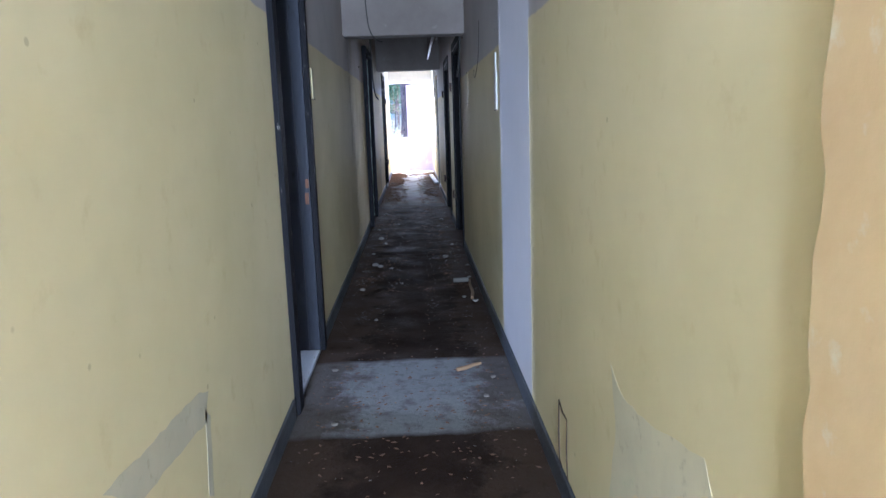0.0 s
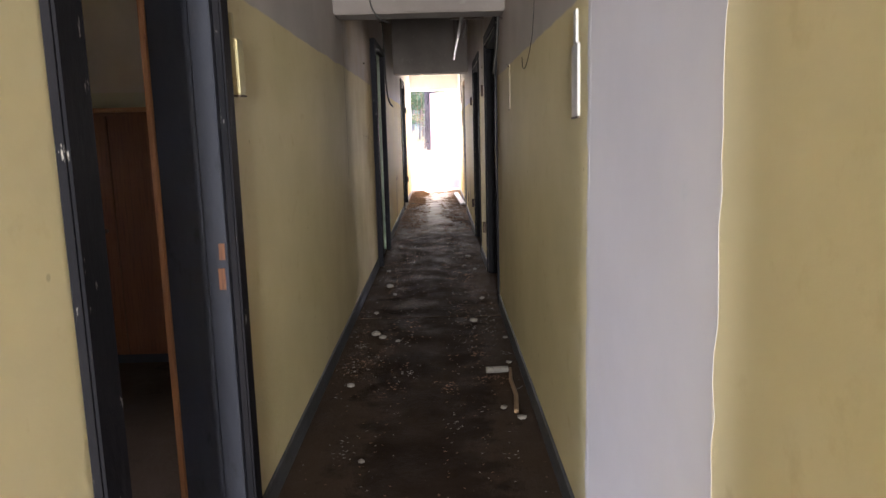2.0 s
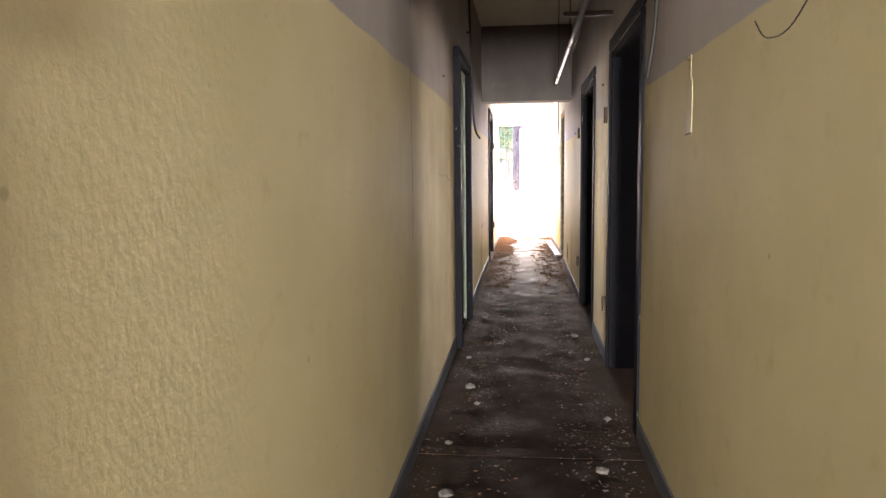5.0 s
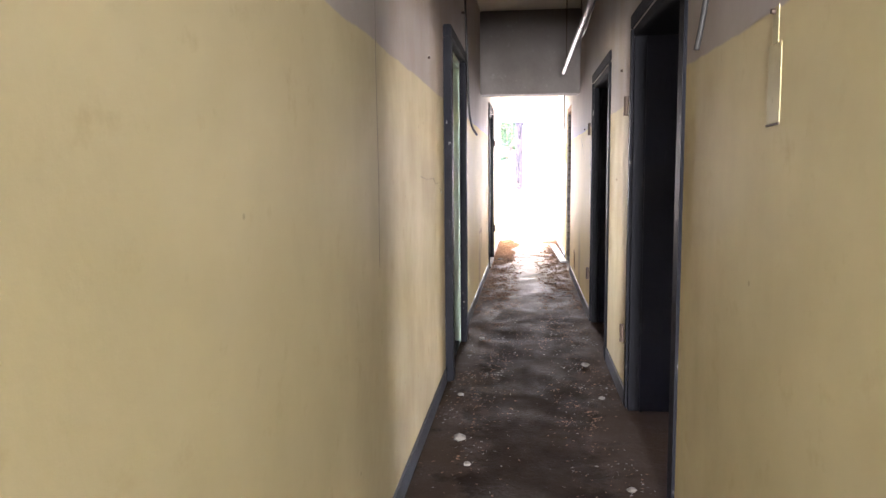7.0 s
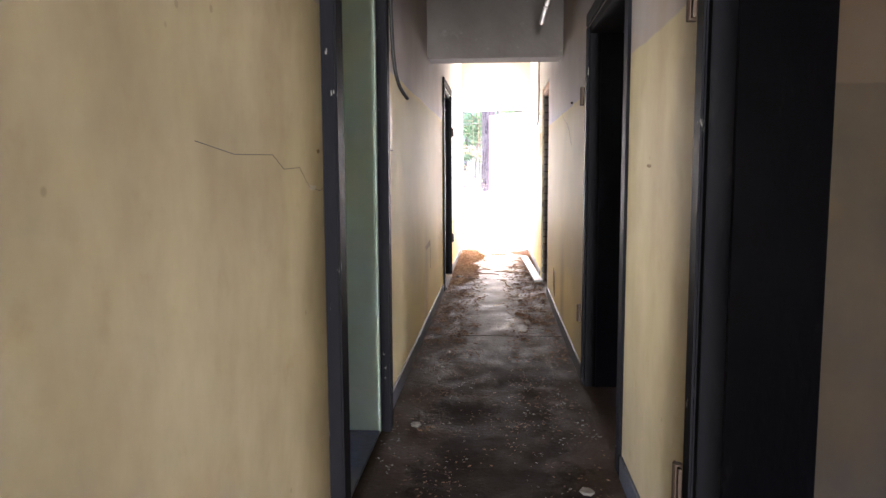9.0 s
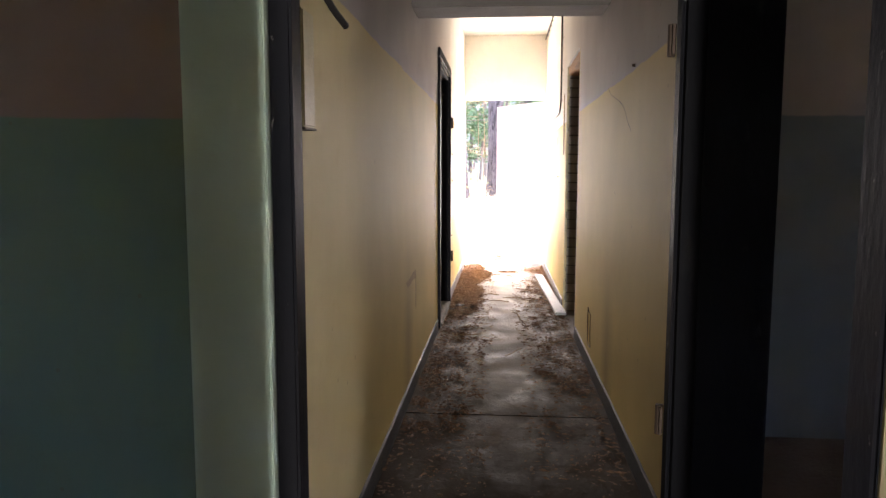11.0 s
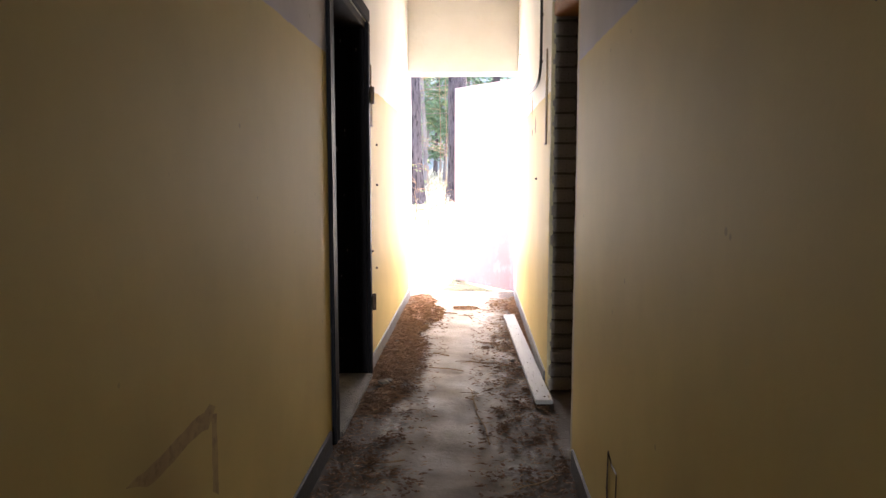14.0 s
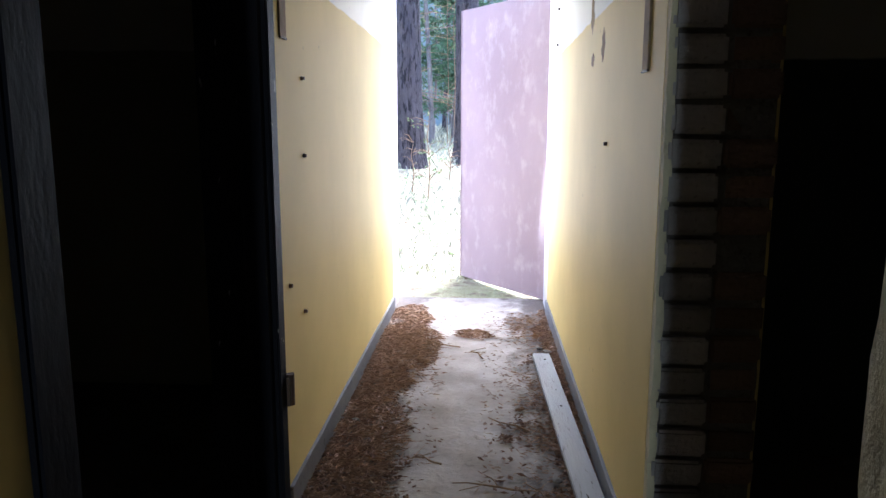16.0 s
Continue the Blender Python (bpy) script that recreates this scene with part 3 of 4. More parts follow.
smear(wall_right, XR, -0.0006, [(-0.713, 0.682), (-0.78, 0.641), (-0.928, 0.639), (-1.115, 0.678), (-1.294, 0.719), (-1.338, 0.67), (-0.703, 0.315), (-0.759, 0.529)], grainy("pale_filler", (0.60, 0.54, 0.40), (0.52, 0.47, 0.35), (0.4, 0.35, 0.26), 0.9, 4, 20, (0.6, 0.75), 0.001, 0.3))
scar(wall_left, XL, -1, 6.415, 1.306, 0.05, 0.014, 14, M_BROWN)
scar(wall_left, XL, -1, 6.34, 1.196, 0.1, 0.018, 16, M_SMEAR)
scar(wall_right, XR, 1, 6.69, 1.258, 0.075, 0.016, 23, M_BROWN)
# bare hand-sized openings low on the right wall
for y, z in ((-0.12, 0.2), (10.55, 0.26)):
    pts = [(y - 0.07, z - 0.11), (y + 0.06, z - 0.1), (y + 0.07, z + 0.12), (y - 0.06, z + 0.1)]
    for i in range(4):
        (ya, za), (yb, zb) = pts[i], pts[(i + 1) % 4]
        part("crack", tube(bmesh.new(), [(XR, ya, za), (XR - 0.002, (ya + yb) / 2 + 0.006, (za + zb) / 2 - 0.01), (XR, yb, zb)], 0.0035, 5), M_RUST, wall_right)


def crack(wall, x, pts, r=0.001):
    part("crack", tube(bmesh.new(), [(x, y, z) for y, z in pts], r, 4), M_MORTAR, wall)


crack(wall_left, XL, [(5.5, 1.30), (5.7, 1.28), (5.96, 1.285), (6.05, 1.25), (6.2, 1.255), (6.3, 1.2), (6.42, 1.185), (6.5, 1.195)])
crack(wall_left, XL - 0.0005, [(4.5, 2.3), (4.505, 2.0), (4.495, 1.7), (4.51, 1.3), (4.5, 1.0)], 0.0015)
crack(wall_right, XR, [(9.984, 1.695), (9.868, 1.644), (9.542, 1.575), (9.409, 1.523), (9.348, 1.473), (9.245, 1.422)])

# ---- bare brick opening ----
door_6 = structure("door_6", boxed(XR + 0.005, XR + T - 0.012, 12.488, 12.4985, 0, 2.16), M_MORTAR, "bare brick reveal of an opening without frame")
brick_face = bmesh.new()
box(brick_face, 0, 0.126, 0, 0.05, 0, 0.069, bevel=0.008)
brick_mesh = bpy.data.meshes.new("brick")
brick_face.to_mesh(brick_mesh)
brick_face.free()
brick_mesh.materials.append(M_BRICK)
brick_red = brick_mesh.copy()
brick_red.materials.clear()
brick_red.materials.append(M_REDBRICK)
rnd = random.Random(7)
for i in range(26):
    z = 0.006 + i * 0.0825
    for k, me in enumerate((brick_mesh, brick_red)):
        b = new("brick", me)
        b.parent = door_6
        b.location = (XR + 0.012 + k * 0.136 + rnd.uniform(-0.005, 0.005), 12.462 + (0.012 + 0.012 * (i % 2) if k else 0) + rnd.uniform(-0.006, 0.006), z)
        b.rotation_euler = (rnd.uniform(-0.02, 0.02), rnd.uniform(-0.02, 0.02), rnd.uniform(-0.03, 0.03))
part("broken_plaster_edge", slab_outline(ragged(12.47, 12.51, 0.0, 2.16, 0.01, 0.035, 31), XR + 0.001, 0.02), M_SCAR, door_6)
part("broken_plaster_edge", slab_outline(ragged(11.4, 11.475, 0.0, 2.16, 0.006, 0.05, 32), XR + 0.001, 0.03), M_SCAR, door_6)
part("timber_lintel", boxed(XR + 0.01, XR + T - 0.01, 11.43, 12.49, 2.08, 2.155, bevel=0.006), M_RAW, door_6, "raw timber lintel")


# ---- corridor things ----
def cover_strip(name, x, side, y, z0, z1, w, mat, label, tilt=0.0, out_by=0.035):
    """Flat cable cover or sign holder on the wall, with a thinner neck above."""
    out = -side
    t = thing(name, label, "wall plate", (x, y, z0))
    xs = sorted((0.0, out * out_by))
    part("cover", boxed(*xs, -w / 2, w / 2, 0, (z1 - z0) * 0.68, bevel=min(0.004, out_by * 0.3)), mat, t)
    xs = sorted((0.0, out * min(0.008, out_by)))
    part("neck", boxed(*xs, -w * 0.22, w * 0.22, (z1 - z0) * 0.68 + 0.001, z1 - z0, bevel=min(0.003, out_by * 0.3)), mat, t)
    xs = sorted((out * 0.001, out * (out_by + 0.002)))
    part("end_cap", boxed(*xs, -w / 2 - 0.002, w / 2 + 0.002, -0.006, -0.0005, bevel=0.001), M_RUST, t)
    t.rotation_euler = (tilt, 0, 0)
    return t


cover_strip("wall_plate", XL, -1, 1.79, 1.44, 1.69, 0.07, M_PLATE, "yellow-painted cable cover beside the doorway", 0.02, 0.026)
cover_strip("wall_plate", XR, 1, 1.70, 1.345, 1.66, 0.10, M_WHITEPL, "white plastic cable cover on the yellow wall", -0.02, 0.008)
cover_strip("wall_plate", XR, 1, 3.82, 1.43, 1.69, 0.085, M_PLATE, "pale yellowed cable cover below a nail", -0.02, 0.002)
cover_strip("wall_plate", XL, -1, 7.72, 1.35, 1.75, 0.10, M_PLATE, "yellow-painted cable cover beside the green doorway", 0.01)
cover_strip("wall_plate", XL, -1, 12.93, 1.53, 1.9, 0.07, M_BROWN, "brown strip where a cable cover was torn off", 0.0, 0.006)
cover_strip("wall_plate", XR, 1, 12.7, 1.41, 1.95, 0.07, M_BROWN, "brown strip where a cable cover was torn off", 0.0, 0.006)


def cable(name, pts, r, label, clips=()):
    t = thing(name, label, "cable", pts[0])
    o = Vector(pts[0])
    # smooth the given line
    P = [Vector(p) - o for p in pts]
    line = []
    for i in range(len(P) - 1):
        p0, p1, p2, p3 = P[max(i - 1, 0)], P[i], P[i + 1], P[min(i + 2, len(P) - 1)]
        for k in range(6):
            s = k / 6
            line.append(0.5 * ((2 * p1) + (p2 - p0) * s + (2 * p0 - 5 * p1 + 4 * p2 - p3) * s * s + (3 * p1 - p0 - 3 * p2 + p3) * s ** 3))
    line.append(P[-1])
    part("sheath", tube(bmesh.new(), line, r, 7), M_BLACK, t, smooth=True)
    for c in clips:
        c = Vector(c) - o
        part("clip", boxed(c.x - 0.014, c.x + 0.014, c.y - 0.012, c.y + 0.012, c.z - 0.008, c.z + 0.008, bevel=0.003), M_RUST, t)
    return t


cable("hanging_cable", [(-0.34, 4.07, 2.9), (-0.33, 4.072, 2.4), (-0.31, 4.07, 2.12), (-0.26, 4.072, 2.01), (-0.20, 4.12, 1.985)], 0.005, "thin black cable hanging over the beam")
cable("hanging_cable", [(-0.51, 7.62, 2.95), (-0.5, 7.63, 2.5), (-0.49, 7.65, 2.1), (-0.48, 7.66, 1.8), (-0.46, 7.69, 1.66), (-0.43, 7.79, 1.6)], 0.009, "black cable hanging loose down the wall", [(XL + 0.012, 7.62, 2.8), (XL + 0.02, 7.63, 2.5)])
cable("hanging_cable", [(XR - 0.02, 4.35, 2.7), (XR - 0.02, 4.345, 2.15), (XR - 0.03, 4.335, 1.9), (XR - 0.045, 4.34, 1.76), (XR - 0.055, 4.36, 1.68)], 0.009, "black cable hanging loose below the beam", [(XR - 0.008, 4.35, 2.4)])
cable("loose_wire", [(XR - 0.008, 2.6, 1.95), (XR - 0.01, 2.68, 1.72), (XR - 0.02, 2.82, 1.60), (XR - 0.015, 3.0, 1.60), (XR - 0.006, 3.12, 1.66)], 0.0018, "thin wire looped on the wall")
cable("hanging_cable", [(XR - 0.014, 12.98, 2.95), (XR - 0.014, 12.98, 2.5), (XR - 0.014, 12.96, 2.1), (XR - 0.016, 12.97, 1.88), (XR - 0.02, 13.2, 1.8), (XR - 0.05, 13.75, 1.78)], 0.009, "black cable clipped to the wall with a loose end",
      [(XR - 0.008, 12.98, z) for z in (2.75, 2.5, 2.2, 1.92)])
cable("ceiling_cable", [(XR - 0.02, 12.98, 2.95), (XR - 0.018, 13.6, 2.945), (XR - 0.02, 14.5, 2.94), (XR - 0.02, 15.5, 2.935)], 0.009, "black cable clipped along the top of the wall",
      [(XR - 0.008, y, 2.945) for y in (13.2, 13.5, 13.8, 14.1, 14.4, 14.7, 15.0, 15.3)])
cable("ceiling_cable", [(0.36, 4.4, 2.5), (0.4, 5.4, 2.42), (0.42, 6.6, 2.5), (0.40, 7.8, 2.38), (0.44, 9.0, 2.52), (0.46, 9.94, 2.6)], 0.007, "loose cable slung along under the ceiling")

# conduit tube slung under the ceiling
pipe = thing("conduit_tube", "galvanised conduit tube hung under the ceiling", "pipe", (0.31, 4.35, 2.25))
part("tube", tube(bmesh.new(), [(0, 0.0, 0.02), (0.0, 2.4, 0.0), (0, 4.94, 0.0)], 0.017, 12), M_PIPE, pipe, smooth=True)
for y in (1.15, 1.65):
    part("bracket", boxed(-0.1, 0.205, y - 0.02, y + 0.02, 0.02, 0.05, bevel=0.004), M_RUST, pipe)
for y in (0.8, 2.6, 4.4):
    part("clamp", tube(bmesh.new(), [(0, y - 0.015, 0.003), (0, y + 0.015, 0.003)], 0.022, 12), M_RUST, pipe)
    part("hanger", tube(bmesh.new(), [(0, y, 0.02), (0, y, 0.75)], 0.005, 6), M_RUST, pipe)


def nail(x, side, y, z):
    t = thing("nail", "dark wall plug with nail head", "nail", (x, y, z), "wall plugs")
    part("head", tube(bmesh.new(), [(side * 0.001, 0, 0), (-side * 0.012, 0, 0)], [0.008, 0.006], 8), M_RUST, t)


for s, y, z in ((1, 3.83, 1.68), (1, 4.3, 2.02), (1, 9.2, 1.7), (-1, 13.15, 1.42), (-1, 13.15, 1.16), (-1, 12.92, 0.75), (-1, 13.1, 0.62), (1, 15.1, 2.3), (1, 15.15, 1.95), (1, 15.2, 1.75), (1, 13.3, 1.2), (1, 6.5, 1.9), (-1, 5.8, 1.9)):
    nail(XR if s > 0 else XL, s, y, z)
for i, (y, z, w, h) in enumerate(((13.76, 1.72, 0.11, 0.16), (13.72, 1.53, 0.09, 0.06), (13.46, 1.56, 0.09, 0.12))):
    scar(wall_right, XR, 1, y, z, w, h, 41 + i, M_BROWN)

# board lying along the wall
board = thing("board", "whitewashed wooden board lying on the floor by the wall", "board", (0.43, 13.34, 0.014))
part("plank", boxed(-0.036, 0.058, -1.16, 1.16, 0, 0.024, bevel=0.004), M_PLANK, board)
for y in (-1.1, 0.4, 1.05):
    part("nail_head", tube(bmesh.new(), [(0.02, y, 0.023), (0.02, y, 0.027)], 0.006, 6), M_RUST, board)
for k, (x, y, w, h) in enumerate(((-0.01, -1.0, 0.02, 0.03), (0.03, -0.9, 0.012, 0.02), (0.0, -0.4, 0.015, 0.04), (0.03, -0.3, 0.008, 0.03), (-0.02, 0.2, 0.01, 0.015), (0.02, 0.6, 0.014, 0.02), (0.04, -1.1, 0.016, 0.05))):
    part("dirt_spot", tube(bmesh.new(), [(x, y - h / 2, 0.0232), (x + 0.003, y, 0.0236), (x, y + h / 2, 0.0232)], [w * 0.08, w * 0.22, w * 0.08], 6), M_RUST, board)
board.rotation_euler = (0, 0, 0.032)
stick_at = (((0.14, 11.93, 0.004), 0.6, 0.12, 0.004, "long thin dry stalk on the concrete floor"), ((0.29, 1.21, 0.008), 0.16, -1.0, 0.012, "brown splintered wooden stick on the floor"),
            ((0.44, 2.98, 0.008), 0.62, -0.05, 0.012, "narrow broken batten by the wall"), ((-0.1, 12.9, 0.004), 0.3, 1.2, 0.004, "thin dry twig on the floor"), ((0.2, 13.6, 0.004), 0.22, 0.9, 0.004, "thin dry twig on the floor"),
            ((0.05, 10.9, 0.004), 0.25, -0.5, 0.003, "thin dry twig on the floor"))
for at, ln, turn, r, lab in stick_at:
    s = tagged(part("stick", tube(bmesh.new(), [(0, -ln / 2, 0), (0.01, -ln / 6, 0.002), (-0.006, ln / 5, 0), (0, ln / 2, 0.001)], [r, r, r * 0.9, r * 0.6], 6), M_STICK), lab, "stick")
    s.location, s.rotation_euler = at, (0, 0, turn)
roll_ = thing("plastic_tube", "short dusty grey tube lying on the floor", "tube", (0.38, 3.24, 0.018))
part("pipe", tube(bmesh.new(), [(-0.06, 0, 0), (0.06, 0.01, 0)], 0.018, 12), M_MORTAR, roll_)
rnd = random.Random(9)


def rubble(name, label, at, size, seed, mat=M_CHIP):
    r = random.Random(seed)
    bm = bmesh.new()
    bmesh.ops.create_icosphere(bm, subdivisions=1, radius=size)
    for v in bm.verts:
        v.co = Vector((v.co.x * r.uniform(0.7, 1.3), v.co.y * r.uniform(0.7, 1.3), v.co.z * r.uniform(0.35, 0.6)))
    ob = tagged(part(name, bm, mat), label, "rubble", "plaster lumps")
    ob.location = (at[0], at[1], size * 0.4)
    ob.rotation_euler = (0, 0, r.uniform(0, 6))


for i, (x, y, s) in enumerate(((-0.40, 3.08, 0.022), (-0.35, 4.04, 0.035), (-0.3, 3.96, 0.03), (0.37, 2.73, 0.02), (0.44, 2.6, 0.025), (0.3, 4.32, 0.03), (-0.2, 3.88, 0.018), (0.4, 5.0, 0.022), (-0.4, 4.6, 0.02), (-0.36, 5.5, 0.035), (0.46, 3.4, 0.02), (-0.43, 12.55, 0.04),
                               (0.4, 6.2, 0.022), (-0.3, 5.2, 0.02), (0.36, 6.9, 0.03), (-0.42, 6.2, 0.02), (-0.38, 7.6, 0.03), (0.48, 3.9, 0.018), (-0.25, 2.2, 0.016), (0.40, 1.05, 0.016), (0.34, 0.8, 0.016), (-0.42, 1.25, 0.018), (-0.35, 0.55, 0.016))):
    rubble("plaster_lump", "broken lump of pale plaster on the floor", (x, y), s, 100 + i)


def twig(at, ln, turn, seed, label):
    """Thin bent twig with two side shoots."""
    rr = random.Random(seed)
    bm = bmesh.new()
    pts = [(rr.uniform(-0.012, 0.012), (k / 5 - 0.5) * ln, 0.004 + rr.uniform(0, 0.006)) for k in range(6)]
    tube(bm, pts, [0.004, 0.004, 0.0035, 0.003, 0.0025, 0.0015], 6)
    for k in (2, 3):
        x, y, z = pts[k]
        tube(bm, [(x, y, z), (x + rr.choice((-1, 1)) * 0.04, y + 0.03, z + 0.006), (x + rr.choice((-1, 1)) * 0.07, y + 0.07, z + 0.003)], [0.0025, 0.002, 0.001], 5)
    ob = tagged(part("twig", bm, M_STICK), label, "twig", "blown-in twigs")
    ob.location, ob.rotation_euler = at, (0, 0, turn)


for k, (x, y, ln, turn) in enumerate(((0.12, 13.05, 0.28, 1.35), (-0.12, 13.25, 0.14, 0.9), (0.06, 14.55, 0.14, 0.4), (-0.2, 14.75, 0.34, 1.2), (-0.28, 13.0, 0.3, 0.5), (0.1, 12.3, 0.4, 0.15), (-0.36, 12.2, 0.26, 0.2), (0.3, 13.0, 0.2, 0.7), (-0.3, 11.4, 0.22, 1.8), (0.33, 11.2, 0.25, 2.2))):
    twig((x, y, 0.0), ln, turn, 500 + k, "thin forked dry twig on the concrete floor")
for k, (x, y, sz) in enumerate(((0.45, 14.6, 0.03), (0.41, 14.68, 0.02), (-0.47, 14.6, 0.022), (-0.44, 14.35, 0.02), (0.36, 13.1, 0.022), (0.4, 12.95, 0.018), (-0.46, 13.6, 0.022), (-0.4, 12.6, 0.03), (-0.36, 12.48, 0.02), (0.3, 10.4, 0.02), (-0.34, 10.1, 0.022), (0.38, 9.8, 0.018))):
    rubble("plaster_lump", "broken lump of pale plaster among dead leaves", (x, y), sz, 160 + k)

# uncountable litter
def litter(name, label, count, place, size, mat, seed, curl=0.4):
    r = random.Random(seed)
    verts, faces = [], []
    for _ in range(count):
        x, y, z = place(r)
        a, ln = r.uniform(0, 6.283), size * r.uniform(0.5, 1.5)
        w = ln * r.uniform(0.3, 0.6)
        c, s = math.cos(a), math.sin(a)
        b = len(verts)
        for u, v, h in ((-ln, 0, 0), (0, -w, 0), (ln, 0, 0), (0, w, 0), (0, 0, 1)):
            verts.append((x + u * c - v * s, y + u * s + v * c, z + 0.001 + h * curl * ln * r.uniform(0.3, 1.0)))
        faces += [(b, b + 1, b + 4), (b + 1, b + 2, b + 4), (b + 2, b + 3, b + 4), (b + 3, b, b + 4)]
    me = bpy.data.meshes.new(name)
    me.from_pydata(verts, [], faces)
    me.materials.append(mat)
    return tagged(new(name, me), label, "litter", kind="stuff")


def strands(name, label, count, place, ln, mat, seed, r0=0.0012):
    r = random.Random(seed)
    verts, faces = [], []
    for _ in range(count):
        x, y, z = place(r)
        a, l = r.uniform(0, 6.283), ln * r.uniform(0.5, 1.2)
        c, s = math.cos(a), math.sin(a)
        t = r.uniform(-0.15, 0.15) * l
        b = len(verts)
        verts += [(x - c * l - s * r0, y - s * l + c * r0, z), (x - c * l + s * r0, y - s * l - c * r0, z), (x + c * l, y + s * l, z + abs(t)), (x, y, z + 2 * r0 + abs(t) / 2 + 0.001)]
        faces += [(b, b + 2, b + 3), (b + 1, b + 3, b + 2), (b, b + 3, b + 1)]
    me = bpy.data.meshes.new(name)
    me.from_pydata(verts, [], faces)
    me.materials.append(mat)
    return tagged(new(name, me), label, "litter", kind="stuff")


def side_place(y0, y1, wall_bias=2.0, zmax=0.01):
    def f(r):
        s = -1 if r.random() < 0.5 else 1
        d = r.random() ** wall_bias
        x = (XL + 0.02 + d * 0.42) if s < 0 else (XR - 0.02 - d * 0.42)
        return x, r.uniform(y0, y1), r.random() * zmax
    return f


def pile_place(cx, cy, rx, ry, h):
    def f(r):
        while True:
            u, v = r.uniform(-1, 1), r.uniform(-1, 1)
            d = u * u + v * v
            if d < 1 and r.random() > d * 0.6 and noise.noise(((cx + u * rx) * 4, (cy + v * ry) * 3, 2.0)) > -0.15 + 0.5 * (d - 0.6) and XL + 0.015 < cx + u * rx < XR - 0.015:
                return cx + u * rx, cy + v * ry, h * (1 - d) * r.random()
    return f


litter("dead_leaves", "brown dead leaves and dirt along the walls", 900, side_place(8.6, 15.4, 1.6), 0.013, M_LEAF, 51, 0.2)
litter("dead_leaves", "dark clumps of leaf dirt along the walls", 1300, lambda r: (lambda p: (p[0] + 0.03 * math.sin(p[1] * 9), p[1], p[2]))(side_place(8.8, 13.6, 2.2, 0.012)(r)), 0.016, M_LEAF, 50, 0.35)
litter("dead_leaves", "scattered dirt flakes in the corridor", 700, side_place(0.0, 9.5, 0.8, 0.003), 0.007, M_LEAF, 52, 0.2)
litter("paint_flakes", "pale flakes of fallen paint on the floor", 420, side_place(0.0, 10.0, 0.7, 0.003), 0.006, M_CHIP, 53)
litter("paint_flakes", "flakes and grit in the doorway light", 260, lambda r: (r.uniform(-0.48, 0.48), r.gauss(0.75, 0.45), 0.002), 0.011, M_LEAF, 54, 0.3)
def clump_place(y0, y1, n, seed, spread=0.07, keep_clear=0.16, grow=1.0):
    """Drifts of litter that leave a trodden way free along the middle."""
    rr = random.Random(seed)
    spots = []
    for _ in range(n):
        side = -1 if rr.random() < 0.55 else 1
        x = side * (keep_clear + (0.5 - keep_clear) * rr.random() ** 0.7)
        spots.append((x, y0 + (y1 - y0) * rr.random() ** grow, rr.uniform(0.3, 1.0)))

    def f(r):
        while True:
            cx, cy, k = spots[int(r.random() * len(spots))]
            x, y = cx + r.gauss(0, spread * k * 0.6), cy + r.gauss(0, spread * k)
            if XL + 0.02 < x < XR - 0.02:
                return x, y, abs(r.gauss(0, 0.006 * k))
    return f


litter("dead_leaves", "drifts of dark dead leaves on the corridor floor", 2600, clump_place(9.3, 13.6, 100, 71), 0.013, M_LEAF, 72, 0.45)
litter("dead_leaves", "drifts of curled brown leaves nearer the outside door", 2400, clump_place(10.2, 15.2, 90, 73), 0.012, M_LEAF, 74, 0.45)
litter("paint_flakes", "crumbs of pale plaster in small drifts", 420, clump_place(2.2, 8.6, 60, 75, 0.09, 0.08), 0.008, M_CHIP, 76, 0.5)
litter("dirt_crumbs", "dark crumbs of dirt trodden over the floor", 1500, clump_place(3.0, 9.6, 120, 77, 0.12, 0.05), 0.008, M_LEAF, 78, 0.5)
strands("pine_needles", "loose pine needles strewn round the heap", 2600, clump_place(11.8, 15.4, 60, 79, 0.14, 0.2, 0.7), 0.024, M_NEEDLE, 80, 0.0014)
strands("pine_needles", "heap of brown pine needles blown in at the doorway", 3600, pile_place(-0.40, 14.75, 0.24, 0.95, 0.03), 0.03, M_NEEDLE, 55, 0.0018)
strands("pine_needles", "brown pine needles along the wall", 3500, pile_place(-0.46, 13.2, 0.26, 1.2, 0.016), 0.03, M_NEEDLE, 56, 0.0018)
strands("pine_needles", "brown pine needles behind the board", 2600, pile_place(0.50, 14.0, 0.13, 1.6, 0.02), 0.03, M_NEEDLE, 57, 0.0018)
strands("pine_needles", "small heap of pine needles by the threshold", 260, pile_place(0.04, 14.95, 0.16, 0.13, 0.015), 0.028, M_NEEDLE, 58, 0.0018)
strands("pine_needles", "scattered pine needles on the concrete floor", 3000, side_place(10.0, 15.5, 1.5), 0.017, M_NEEDLE, 59, 0.001)

# ---- side room behind the first doorway ----
wardrobe = thing("wardrobe", "reddish-brown veneered cupboard with panelled doors", "wardrobe", (-1.95, 3.78, 0.0))
part("carcass", boxed(-0.62, 0.62, -0.22, 0.26, 0.06, 1.46, bevel=0.004), M_VENEER, wardrobe)
part("plinth", boxed(-0.58, 0.58, -0.19, 0.24, 0.0, 0.059), M_SLATE, wardrobe)
part("top", boxed(-0.64, 0.64, -0.25, 0.26, 1.461, 1.485, bevel=0.004), M_RAW, wardrobe)
